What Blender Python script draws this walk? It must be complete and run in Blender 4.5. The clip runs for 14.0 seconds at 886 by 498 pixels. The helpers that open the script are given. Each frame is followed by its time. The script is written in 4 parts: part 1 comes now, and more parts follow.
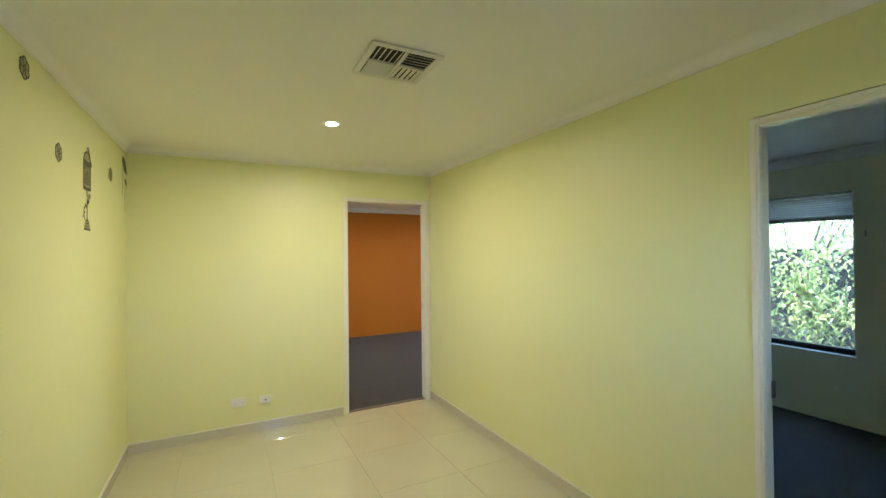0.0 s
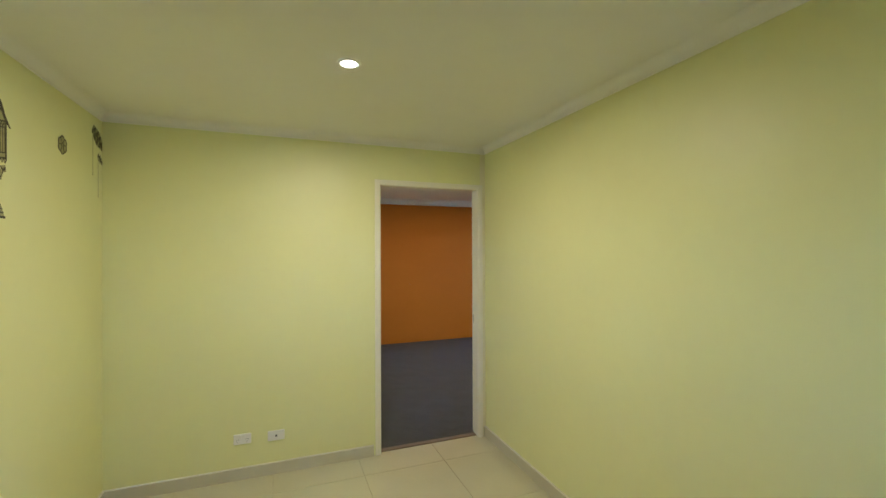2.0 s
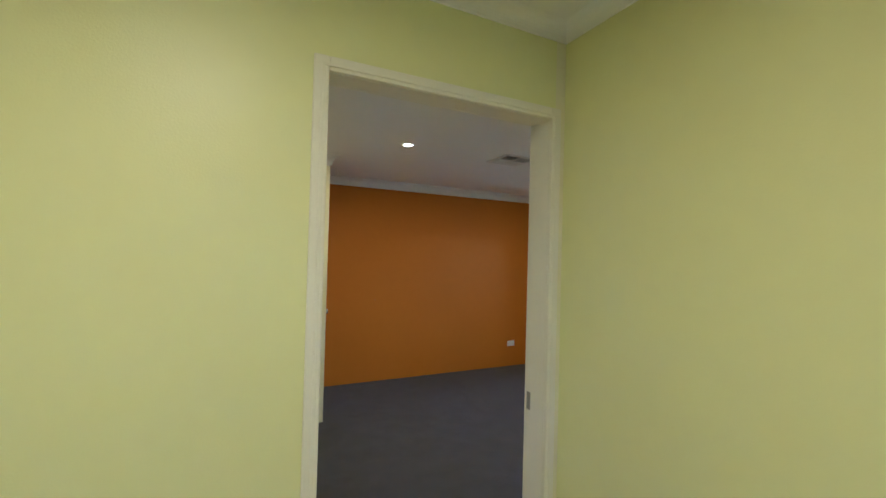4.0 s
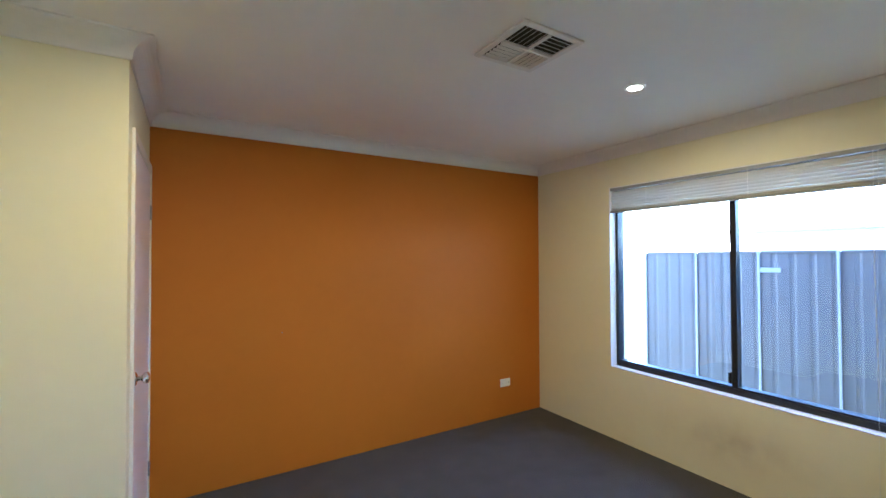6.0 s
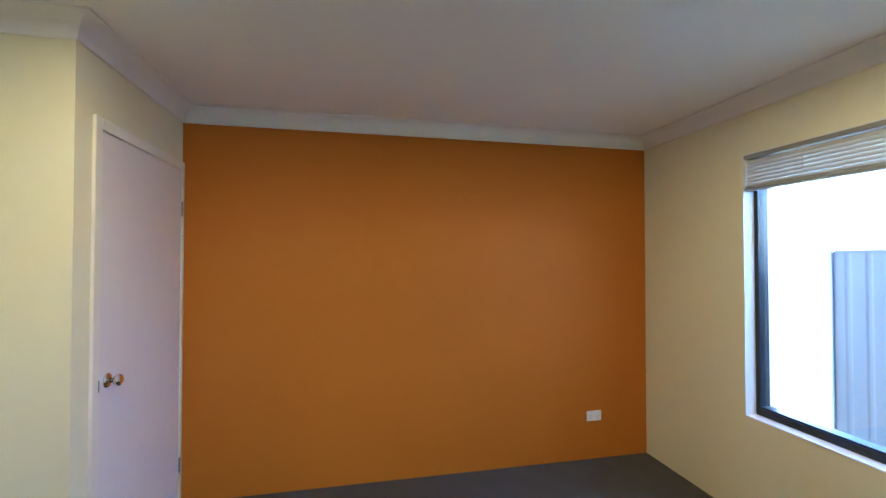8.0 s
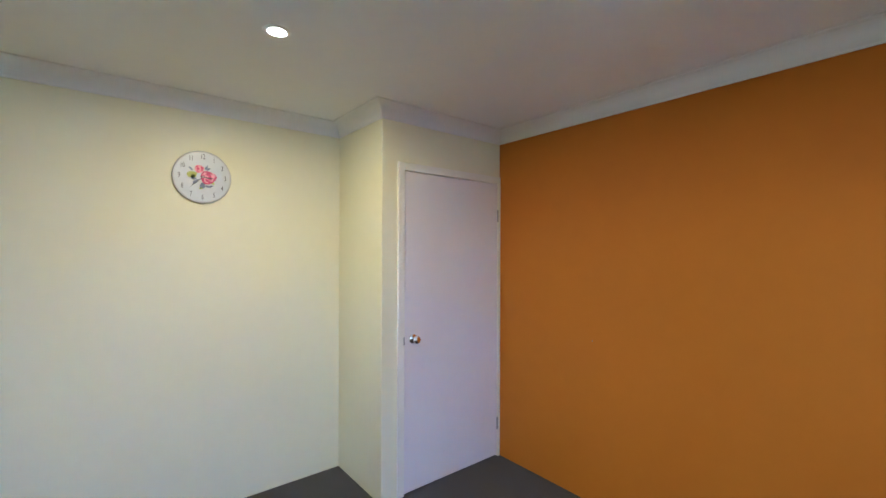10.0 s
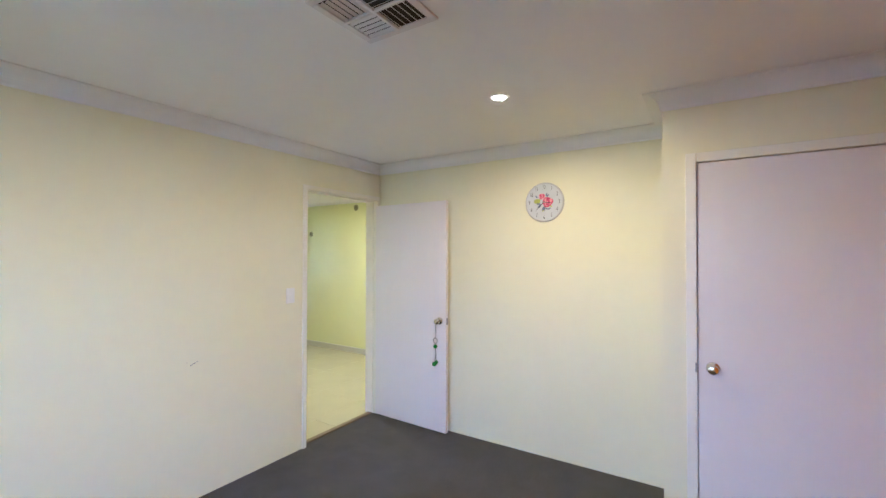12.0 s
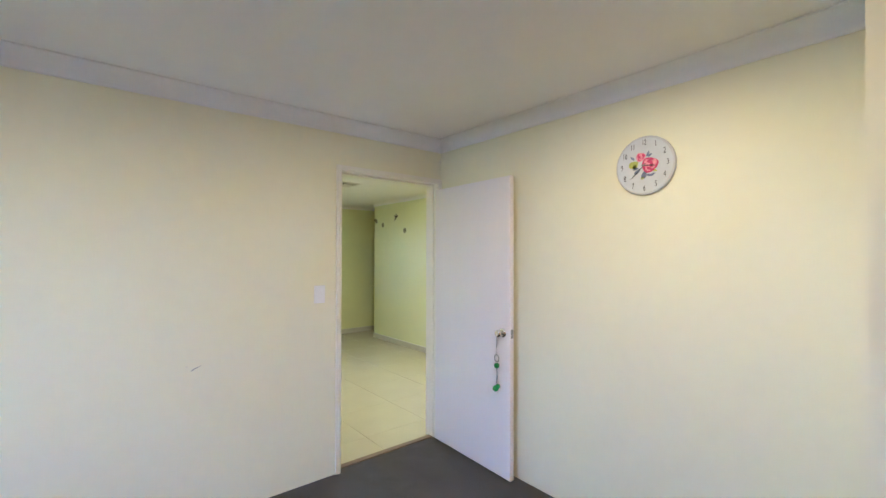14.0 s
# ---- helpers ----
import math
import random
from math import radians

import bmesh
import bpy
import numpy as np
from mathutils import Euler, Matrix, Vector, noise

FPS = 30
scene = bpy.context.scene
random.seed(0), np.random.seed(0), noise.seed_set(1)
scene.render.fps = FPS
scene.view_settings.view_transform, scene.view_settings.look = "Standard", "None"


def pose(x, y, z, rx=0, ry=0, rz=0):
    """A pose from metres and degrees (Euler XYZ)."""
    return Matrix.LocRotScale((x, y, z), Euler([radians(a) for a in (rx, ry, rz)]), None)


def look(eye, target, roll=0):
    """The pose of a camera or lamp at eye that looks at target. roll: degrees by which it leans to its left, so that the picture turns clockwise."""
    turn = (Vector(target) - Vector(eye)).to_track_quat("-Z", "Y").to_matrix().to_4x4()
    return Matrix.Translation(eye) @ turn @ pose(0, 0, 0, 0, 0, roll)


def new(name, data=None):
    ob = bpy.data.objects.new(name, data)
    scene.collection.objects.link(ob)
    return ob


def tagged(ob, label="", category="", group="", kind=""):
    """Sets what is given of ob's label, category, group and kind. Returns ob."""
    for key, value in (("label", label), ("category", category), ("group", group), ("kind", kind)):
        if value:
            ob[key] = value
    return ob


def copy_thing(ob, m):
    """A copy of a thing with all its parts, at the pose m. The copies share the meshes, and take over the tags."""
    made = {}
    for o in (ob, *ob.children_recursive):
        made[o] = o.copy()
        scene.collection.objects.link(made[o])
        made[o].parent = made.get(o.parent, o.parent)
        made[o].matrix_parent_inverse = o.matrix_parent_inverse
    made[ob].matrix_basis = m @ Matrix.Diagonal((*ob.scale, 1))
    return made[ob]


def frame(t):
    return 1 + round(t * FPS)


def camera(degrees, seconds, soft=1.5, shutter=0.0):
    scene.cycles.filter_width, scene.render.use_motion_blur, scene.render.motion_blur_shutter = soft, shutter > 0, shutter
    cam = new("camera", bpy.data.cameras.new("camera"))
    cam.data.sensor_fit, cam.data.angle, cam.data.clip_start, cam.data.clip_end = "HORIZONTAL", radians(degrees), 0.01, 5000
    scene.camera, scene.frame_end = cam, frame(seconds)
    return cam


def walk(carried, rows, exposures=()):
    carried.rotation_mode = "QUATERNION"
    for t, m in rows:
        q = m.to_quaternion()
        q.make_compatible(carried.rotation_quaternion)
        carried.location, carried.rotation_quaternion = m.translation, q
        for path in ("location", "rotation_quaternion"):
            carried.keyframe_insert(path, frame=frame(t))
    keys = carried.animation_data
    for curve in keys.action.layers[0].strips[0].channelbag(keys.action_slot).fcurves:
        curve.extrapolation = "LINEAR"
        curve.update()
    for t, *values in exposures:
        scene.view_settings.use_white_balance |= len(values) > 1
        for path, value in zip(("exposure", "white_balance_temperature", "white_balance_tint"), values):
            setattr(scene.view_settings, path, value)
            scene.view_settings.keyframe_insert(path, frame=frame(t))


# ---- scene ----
cam = camera(93.2, 14.0)

PATH = [
    (0, (-1.047, -4.1, 1.563), (-0.135, -2.321, 1.585), -0.6),
    (0.5, (-0.97, -3.801, 1.585), (-0.163, -1.971, 1.599), -0.4),
    (1, (-0.891, -3.606, 1.576), (-0.128, -1.757, 1.591), -0.4),
    (1.5, (-0.795, -3.404, 1.581), (-0.056, -1.546, 1.591), -0.4),
    (2, (-0.709, -3.214, 1.583), (0.006, -1.346, 1.588), -0.2),
    (2.5, (-0.662, -2.997, 1.59), (0.055, -1.13, 1.593), -0.2),
    (3, (-0.493, -2.447, 1.59), (0.251, -0.591, 1.602), -0.1),
    (3.5, (-0.361, -1.813, 1.591), (0.399, 0.036, 1.599), 0.1),
    (3.7, (-0.31, -1.581, 1.565), (0.501, 0.248, 1.581), 0.8),
    (5.8, (0.601, 0.407, 1.547), (1.725, 2.061, 1.582), -0.3),
    (6, (0.766, 0.543, 1.541), (1.799, 2.255, 1.576), -0.2),
    (6.5, (0.994, 0.669, 1.521), (1.899, 2.452, 1.558), -0.2),
    (7, (1.141, 0.719, 1.527), (1.95, 2.548, 1.565), -0.1),
    (7.2, (1.214, 0.733, 1.533), (1.977, 2.581, 1.568), -0.1),
    (9.3, (2.422, 1.023, 1.505), (1.638, 2.862, 1.546), -0.1),
    (9.5, (2.549, 1.058, 1.512), (1.537, 2.783, 1.555), -0.2),
    (10, (2.77, 1.379, 1.552), (1.211, 2.632, 1.56), 0.2),
    (10.5, (2.84, 1.792, 1.56), (0.923, 2.364, 1.562), 0.0),
    (11, (2.994, 2.282, 1.565), (1.013, 2.013, 1.586), -0.1),
    (11.5, (3.012, 2.731, 1.57), (1.201, 1.883, 1.594), -0.1),
    (12, (3.137, 2.91, 1.571), (1.451, 1.834, 1.597), 0.1),
    (12.5, (3.124, 3.003, 1.591), (1.483, 1.859, 1.611), 0.1),
    (13, (3.065, 3.077, 1.579), (1.479, 1.859, 1.597), 0.1),
    (13.5, (2.735, 3.036, 1.538), (1.278, 1.666, 1.558), 0.1),
    (14, (2.154, 2.836, 1.512), (0.885, 1.291, 1.54), 0.1),
]
EXPOSURES = [(0, 4.72, 5800, 10), (1.5, 4.48, 5750, 10), (2.5, 4.32, 5700, 9), (3.7, 4.18, 5550, 8), (5.8, 4.72, 5200, 11), (7.2, 4.72, 5200, 12),
             (9.3, 4.74, 5050, 7), (10.5, 4.88, 5150, 11), (12.0, 5.15, 5250, 14), (14.0, 5.09, 5150, 14)]
walk(cam, [(t, look(eye, target, roll)) for t, eye, target, roll in PATH], EXPOSURES)

# ---------------------------------------------------------------- world, sun and exposure
SUN_ELEV, SUN_ROT = radians(60), radians(14)
world = bpy.data.worlds.new("sky")
scene.world = world
world.use_nodes = True
wn = world.node_tree
sky = wn.nodes.new("ShaderNodeTexSky")
sky.sky_type, sky.sun_disc = "NISHITA", False
sky.ozone_density, sky.dust_density = 4.5, 0.0
sky.sun_elevation, sky.sun_rotation = SUN_ELEV, SUN_ROT
wn.nodes["Background"].inputs["Strength"].default_value = 0.15
wn.links.new(sky.outputs[0], wn.nodes["Background"].inputs["Color"])
sun_data = bpy.data.lights.new("sun", "SUN")
sun_data.energy, sun_data.angle, sun_data.color = 2.4, radians(0.5), (1.0, 0.95, 0.86)
sun = new("sun", sun_data)
to_sun = Vector((math.sin(SUN_ROT) * math.cos(SUN_ELEV), math.cos(SUN_ROT) * math.cos(SUN_ELEV), math.sin(SUN_ELEV)))
sun.matrix_world = look(to_sun * 30, (0, 0, 0))
LAMP_BED, LAMP_HALL = 0.66, 0.94


# ---------------------------------------------------------------- materials
def material(name, colour, rough=0.5, metal=0.0, vary=0.06, scale=3.0, bump=0.0, bump_scale=200.0, spec=0.5, per_piece=0.0):
    m = bpy.data.materials.new(name)
    m.use_nodes = True
    nt = m.node_tree
    b = nt.nodes["Principled BSDF"]
    b.inputs["Roughness"].default_value, b.inputs["Metallic"].default_value = rough, metal
    b.inputs["Specular IOR Level"].default_value = spec
    co = nt.nodes.new("ShaderNodeTexCoord")
    n1 = nt.nodes.new("ShaderNodeTexNoise")
    n1.inputs["Scale"].default_value, n1.inputs["Detail"].default_value = scale, 5
    n2 = nt.nodes.new("ShaderNodeTexNoise")
    n2.inputs["Scale"].default_value, n2.inputs["Detail"].default_value = scale * 14, 3
    nt.links.new(co.outputs["Object"], n1.inputs["Vector"])
    nt.links.new(co.outputs["Object"], n2.inputs["Vector"])
    mix = nt.nodes.new("ShaderNodeMath")
    mix.operation = "MULTIPLY_ADD"
    mix.inputs[1].default_value = 0.35
    nt.links.new(n2.outputs["Fac"], mix.inputs[0])
    nt.links.new(n1.outputs["Fac"], mix.inputs[2])
    last = mix.outputs[0]
    if per_piece:
        oi = nt.nodes.new("ShaderNodeObjectInfo")
        pm = nt.nodes.new("ShaderNodeMath")
        pm.operation = "MULTIPLY_ADD"
        pm.inputs[1].default_value = per_piece
        nt.links.new(oi.outputs["Random"], pm.inputs[0])
        nt.links.new(last, pm.inputs[2])
        last = pm.outputs[0]
    ramp = nt.nodes.new("ShaderNodeValToRGB")
    e = ramp.color_ramp.elements
    e[0].position, e[1].position = 0.42, 0.95
    e[0].color = (*[max(0, c * (1 - vary)) for c in colour], 1)
    e[1].color = (*[min(1, c * (1 + vary)) for c in colour], 1)
    nt.links.new(last, ramp.inputs[0])
    nt.links.new(ramp.outputs[0], b.inputs["Base Color"])
    if bump:
        n3 = nt.nodes.new("ShaderNodeTexNoise")
        n3.inputs["Scale"].default_value, n3.inputs["Detail"].default_value = bump_scale, 4
        nt.links.new(co.outputs["Object"], n3.inputs["Vector"])
        bp = nt.nodes.new("ShaderNodeBump")
        bp.inputs["Strength"].default_value, bp.inputs["Distance"].default_value = bump, 0.004
        nt.links.new(n3.outputs["Fac"], bp.inputs["Height"])
        nt.links.new(bp.outputs["Normal"], b.inputs["Normal"])
    return m


def glowing(name, colour, strength):
    m = bpy.data.materials.new(name)
    m.use_nodes = True
    b = m.node_tree.nodes["Principled BSDF"]
    b.inputs["Emission Color"].default_value = (*colour, 1)
    b.inputs["Emission Strength"].default_value = strength
    return m


def clear_glass(name, tint=(1, 1, 1)):
    m = bpy.data.materials.new(name)
    m.use_nodes = True
    nt = m.node_tree
    b = nt.nodes["Principled BSDF"]
    b.inputs["Base Color"].default_value = (*tint, 1)
    b.inputs["Transmission Weight"].default_value, b.inputs["Roughness"].default_value, b.inputs["IOR"].default_value = 1.0, 0.0, 1.45
    return m


HALL_PAINT = material("hall_yellow_paint", (0.78, 0.78, 0.42), 0.42, vary=0.025, scale=1.2, bump=0.12, bump_scale=160)
BED_PAINT = material("bedroom_cream_paint", (0.80, 0.765, 0.55), 0.5, vary=0.03, scale=1.1, bump=0.12, bump_scale=160)
ORANGE = material("orange_paint", (0.50, 0.162, 0.010), 0.6, spec=0.25, vary=0.05, scale=0.9, bump=0.12, bump_scale=160)
CEILING = material("ceiling_white", (0.85, 0.84, 0.81), 0.8, vary=0.02, scale=1.0, bump=0.08, bump_scale=120)
CORNICE = material("cornice_white", (0.80, 0.79, 0.76), 0.6, vary=0.02, scale=2.0)
GLOSS_WHITE = material("door_white_gloss", (0.80, 0.76, 0.75), 0.28, vary=0.02, scale=1.5, bump=0.05, bump_scale=60)
TRIM_WHITE = material("trim_white", (0.82, 0.795, 0.69), 0.32, vary=0.03, scale=4)
REVEAL_WHITE = material("reveal_white", (0.82, 0.82, 0.82), 0.5, vary=0.02, scale=3)
CARPET = material("charcoal_carpet", (0.064, 0.061, 0.058), 0.95, vary=0.16, scale=6, bump=1.0, bump_scale=420, spec=0.15)
CARPET.node_tree.nodes["Principled BSDF"].inputs["Sheen Weight"].default_value = 0.10
CARPET.node_tree.nodes["Principled BSDF"].inputs["Sheen Roughness"].default_value = 0.5
TILE = material("cream_polished_tile", (0.56, 0.535, 0.40), 0.035, spec=1.0, vary=0.035, scale=3.0, per_piece=0.12)
GROUT = material("grout_grey", (0.46, 0.43, 0.34), 0.9, vary=0.15, scale=20)
SKIRT = material("skirting_tile", (0.60, 0.57, 0.46), 0.16, vary=0.04, scale=5)
# skirting tone made paler, so the gleam along the top edge is painted in
SKIRT_EDGE = material("skirting_glazed_edge_gleam", (0.70, 0.68, 0.60), 0.28, vary=0.03, scale=8)
TIMBER = material("threshold_timber", (0.16, 0.11, 0.07), 0.5, vary=0.25, scale=12)
BLACK_ALU = material("black_aluminium", (0.018, 0.022, 0.028), 0.35, metal=0.2, vary=0.2, scale=8)
CHROME = material("polished_chrome", (0.72, 0.70, 0.66), 0.12, metal=1.0, vary=0.03)
STEEL = material("brushed_steel", (0.34, 0.33, 0.31), 0.35, metal=1.0, vary=0.1, scale=20)
PLASTIC = material("white_plastic", (0.82, 0.82, 0.80), 0.35, vary=0.01)
VENT_WHITE = material("vent_cream_plastic", (0.72, 0.70, 0.66), 0.5, vary=0.05, scale=8)
VENT_DARK = material("vent_duct_shade", (0.035, 0.034, 0.032), 0.9, vary=0.2)
BLIND = material("blind_slat_white", (0.56, 0.57, 0.54), 0.45, vary=0.04, scale=6)
BLIND_RAIL = material("blind_rail_grey", (0.30, 0.31, 0.30), 0.4, vary=0.05)
CORD = material("cord_white", (0.75, 0.74, 0.70), 0.8)
STICKER = material("sticker_charcoal", (0.065, 0.060, 0.040), 0.7, vary=0.2, scale=30)
STICKER_GREY = material("sticker_grey_wash", (0.34, 0.33, 0.16), 0.7, vary=0.25, scale=40)
# brown for the painted shade behind the closet door, and for the paint nick
DARK_GAP = material("gap_shade_and_nick_brown", (0.26, 0.22, 0.20), 0.8)
SCUFF = material("scuff_grey", (0.30, 0.29, 0.27), 0.9, vary=0.3, scale=60)
FENCE = material("fence_slate_steel", (0.072, 0.070, 0.080), 0.45, vary=0.08, scale=2, per_piece=0.08)
FENCE_POST = material("fence_post_pale", (0.26, 0.27, 0.31), 0.45, vary=0.04)
GRASS = material("grass_ground", (0.085, 0.10, 0.05), 0.95, vary=0.4, scale=3, bump=0.8, bump_scale=60)
RENDER_WALL = material("pale_render", (0.68, 0.66, 0.62), 0.85, vary=0.06, scale=2, bump=0.2, bump_scale=80)
ROOF = material("roof_steel", (0.42, 0.42, 0.42), 0.5, vary=0.08)
BARK = material("bark", (0.22, 0.19, 0.16), 0.9, vary=0.3, scale=14, bump=0.8, bump_scale=50)
LEAF = material("leaf_green", (0.20, 0.27, 0.10), 0.45, vary=0.5, scale=3)
GLASS = clear_glass("window_glass")
GREEN_GLASS = material("green_bead", (0.02, 0.22, 0.05), 0.12, vary=0.2)
LENS = glowing("downlight_lens", (1.0, 0.95, 0.86), 6.0)
CLOCK_FACE = material("clock_face_white", (0.62, 0.65, 0.69), 0.25, vary=0.06, scale=14)
CLOCK_RIM = material("clock_rim_lilac", (0.56, 0.56, 0.59), 0.25, vary=0.10, scale=18)
NUMERAL = material("numeral_black", (0.05, 0.05, 0.06), 0.5)
ROSE = material("rose_pink", (0.58, 0.05, 0.16), 0.4, vary=0.3, scale=60)
ROSE_PALE = material("rose_pale_pink", (0.76, 0.28, 0.36), 0.4, vary=0.25, scale=60)
LEAF_LIME = material("print_lime", (0.46, 0.50, 0.10), 0.4, vary=0.3, scale=60)
LEAF_BLUE = material("print_blue_grey", (0.17, 0.20, 0.32), 0.4, vary=0.4, scale=60)


def stained(base, name, place, size, colour):
    """A copy of a paint with one soft smudge of its own, uneven, at a place on the wall."""
    m = base.copy()
    m.name = name
    nt = m.node_tree
    b = nt.nodes["Principled BSDF"]
    src = b.inputs["Base Color"].links[0].from_socket
    co = nt.nodes.new("ShaderNodeTexCoord")
    mp = nt.nodes.new("ShaderNodeMapping")
    mp.vector_type = "TEXTURE"
    mp.inputs["Location"].default_value, mp.inputs["Scale"].default_value = place, size
    gr = nt.nodes.new("ShaderNodeTexGradient")
    gr.gradient_type = "QUADRATIC_SPHERE"
    ns = nt.nodes.new("ShaderNodeTexNoise")
    ns.inputs["Scale"].default_value, ns.inputs["Detail"].default_value = 7, 6
    mu = nt.nodes.new("ShaderNodeMath")
    mu.operation = "MULTIPLY"
    mx = nt.nodes.new("ShaderNodeMixRGB")
    mx.inputs[2].default_value = (*colour, 1)
    nt.links.new(co.outputs["Object"], mp.inputs[0])
    nt.links.new(mp.outputs[0], gr.inputs[0])
    nt.links.new(co.outputs["Object"], ns.inputs["Vector"])
    nt.links.new(gr.outputs["Fac"], mu.inputs[0])
    nt.links.new(ns.outputs["Fac"], mu.inputs[1])
    nt.links.new(mu.outputs[0], mx.inputs[0])
    nt.links.new(src, mx.inputs[1])
    nt.links.new(mx.outputs[0], b.inputs["Base Color"])
    return m


SMUDGED = stained(BED_PAINT, "bedroom_cream_paint_smudged", (3.83, 1.95, 0.30), (0.5, 0.75, 0.30), (0.40, 0.30, 0.17))


# ---------------------------------------------------------------- mesh helpers
def mesh_ob(name, bm, mats, parent=None, label="", smooth=False):
    me = bpy.data.meshes.new(name)
    bmesh.ops.recalc_face_normals(bm, faces=bm.faces[:])
    bm.to_mesh(me)
    bm.free()
    for m in (mats if isinstance(mats, (list, tuple)) else [mats]):
        me.materials.append(m)
    if smooth:
        for p in me.polygons:
            p.use_smooth = True
    ob = new(name, me)
    if parent:
        ob.parent = parent
    if label:
        ob["label"] = label
    return ob


def part(name, bm, mats, parent, label="", smooth=False):
    return mesh_ob(name, bm, mats, parent, label, smooth)


def thing(name, m, label, category, group="", kind=""):
    e = new(name)
    e.empty_display_size = 0.05
    e.matrix_world = m
    return tagged(e, label, category, group, kind)


def box(bm, x0, x1, y0, y1, z0, z1, bevel=0.0, mat=0):
    r = bmesh.ops.create_cube(bm, size=1.0)
    vs = r["verts"]
    for v in vs:
        v.co = Vector(((x0 + x1) / 2 + v.co.x * (x1 - x0), (y0 + y1) / 2 + v.co.y * (y1 - y0), (z0 + z1) / 2 + v.co.z * (z1 - z0)))
    fs = list({f for v in vs for f in v.link_faces})
    for f in fs:
        f.material_index = mat
    if bevel:
        es = list({e for v in vs for e in v.link_edges})
        out = bmesh.ops.bevel(bm, geom=es, offset=bevel, segments=2, profile=0.5, affect="EDGES")
        for f in out["faces"]:
            f.material_index = mat
    return fs


def boxed(*a, **k):
    bm = bmesh.new()
    box(bm, *a, **k)
    return bm


def lathe(profile, n=28, axis="z"):
    """A turned solid from (radius, height) pairs."""
    bm = bmesh.new()
    rings = []
    for r, h in profile:
        if r < 1e-6:
            rings.append([bm.verts.new((0, 0, h))])
        else:
            rings.append([bm.verts.new((r * math.cos(2 * math.pi * i / n), r * math.sin(2 * math.pi * i / n), h)) for i in range(n)])
    for a, b in zip(rings, rings[1:]):
        if len(a) == 1 and len(b) == 1:
            continue
        for i in range(n):
            j = (i + 1) % n
            if len(a) == 1:
                bm.faces.new((a[0], b[i], b[j]))
            elif len(b) == 1:
                bm.faces.new((a[i], a[j], b[0]))
            else:
                bm.faces.new((a[i], a[j], b[j], b[i]))
    turn = {"z": Matrix(), "x": Matrix.Rotation(radians(90), 4, "Y"), "y": Matrix.Rotation(radians(-90), 4, "X")}[axis]
    bm.transform(turn)
    return bm


def tube(points, r, n=8):
    bm = bmesh.new()
    rings = []
    pts = [Vector(p) for p in points]
    for i, p in enumerate(pts):
        d = (pts[min(i + 1, len(pts) - 1)] - pts[max(i - 1, 0)]).normalized()
        q = d.to_track_quat("Z", "Y")
        rad = r[i] if isinstance(r, (list, tuple)) else r
        rings.append([bm.verts.new(p + q @ Vector((rad * math.cos(2 * math.pi * k / n), rad * math.sin(2 * math.pi * k / n), 0))) for k in range(n)])
    for a, b in zip(rings, rings[1:]):
        for k in range(n):
            bm.faces.new((a[k], a[(k + 1) % n], b[(k + 1) % n], b[k]))
    bm.faces.new(rings[0][::-1])
    bm.faces.new(rings[-1])
    return bm


def sweep(path, profile, closed=False):
    """Mitred moulding along a level path; the room lies to the left. profile: (out from wall, z)."""
    bm = bmesh.new()
    pts = [Vector((x, y)) for x, y in path]
    n = len(pts)
    rings = []
    for i, p in enumerate(pts):
        a = (p - pts[i - 1]).normalized() if (closed or i) else None
        b = (pts[(i + 1) % n] - p).normalized() if (closed or i < n - 1) else None
        a, b = a or b, b or a
        na, nb = Vector((-a.y, a.x)), Vector((-b.y, b.x))
        m = (na + nb) / (1 + na.dot(nb))
        rings.append([bm.verts.new((p.x + m.x * o, p.y + m.y * o, z)) for o, z in profile])
    k = len(profile)
    for i in range(n if closed else n - 1):
        a, b = rings[i], rings[(i + 1) % n]
        for j in range(k):
            bm.faces.new((a[j], a[(j + 1) % k], b[(j + 1) % k], b[j]))
    if not closed:
        bm.faces.new(rings[0])
        bm.faces.new(rings[-1][::-1])
    return bm


def ribbon(bm, pts, w, t=0.0012, mat=0, closed=False):
    """A flat stroke in the local xz plane, t thick towards -y."""
    P = [Vector(p) for p in pts]
    n = len(P)
    rows = []
    for i, p in enumerate(P):
        a = P[(i - 1) % n] if (closed or i) else p
        b = P[(i + 1) % n] if (closed or i < n - 1) else p
        d = (b - a).normalized() if (b - a).length > 1e-9 else Vector((1, 0))
        s = Vector((-d.y, d.x)) * w / 2
        rows.append([bm.verts.new((p.x + s.x, -t, p.y + s.y)), bm.verts.new((p.x - s.x, -t, p.y - s.y)),
                     bm.verts.new((p.x - s.x, 0, p.y - s.y)), bm.verts.new((p.x + s.x, 0, p.y + s.y))])
    for i in range(n if closed else n - 1):
        a, b = rows[i], rows[(i + 1) % n]
        for j in range(4):
            bm.faces.new((a[j], a[(j + 1) % 4], b[(j + 1) % 4], b[j])).material_index = mat
    if not closed:
        bm.faces.new(rows[0]).material_index = mat
        bm.faces.new(rows[-1][::-1]).material_index = mat


def blob(bm, outline, t=0.001, mat=0):
    """A flat filled shape in the local xz plane, t thick towards -y."""
    top = [bm.verts.new((x, -t, z)) for x, z in outline]
    low = [bm.verts.new((x, 0, z)) for x, z in outline]
    bm.faces.new(top).material_index = mat
    bm.faces.new(low[::-1]).material_index = mat
    for i in range(len(top)):
        j = (i + 1) % len(top)
        bm.faces.new((top[i], top[j], low[j], low[i])).material_index = mat


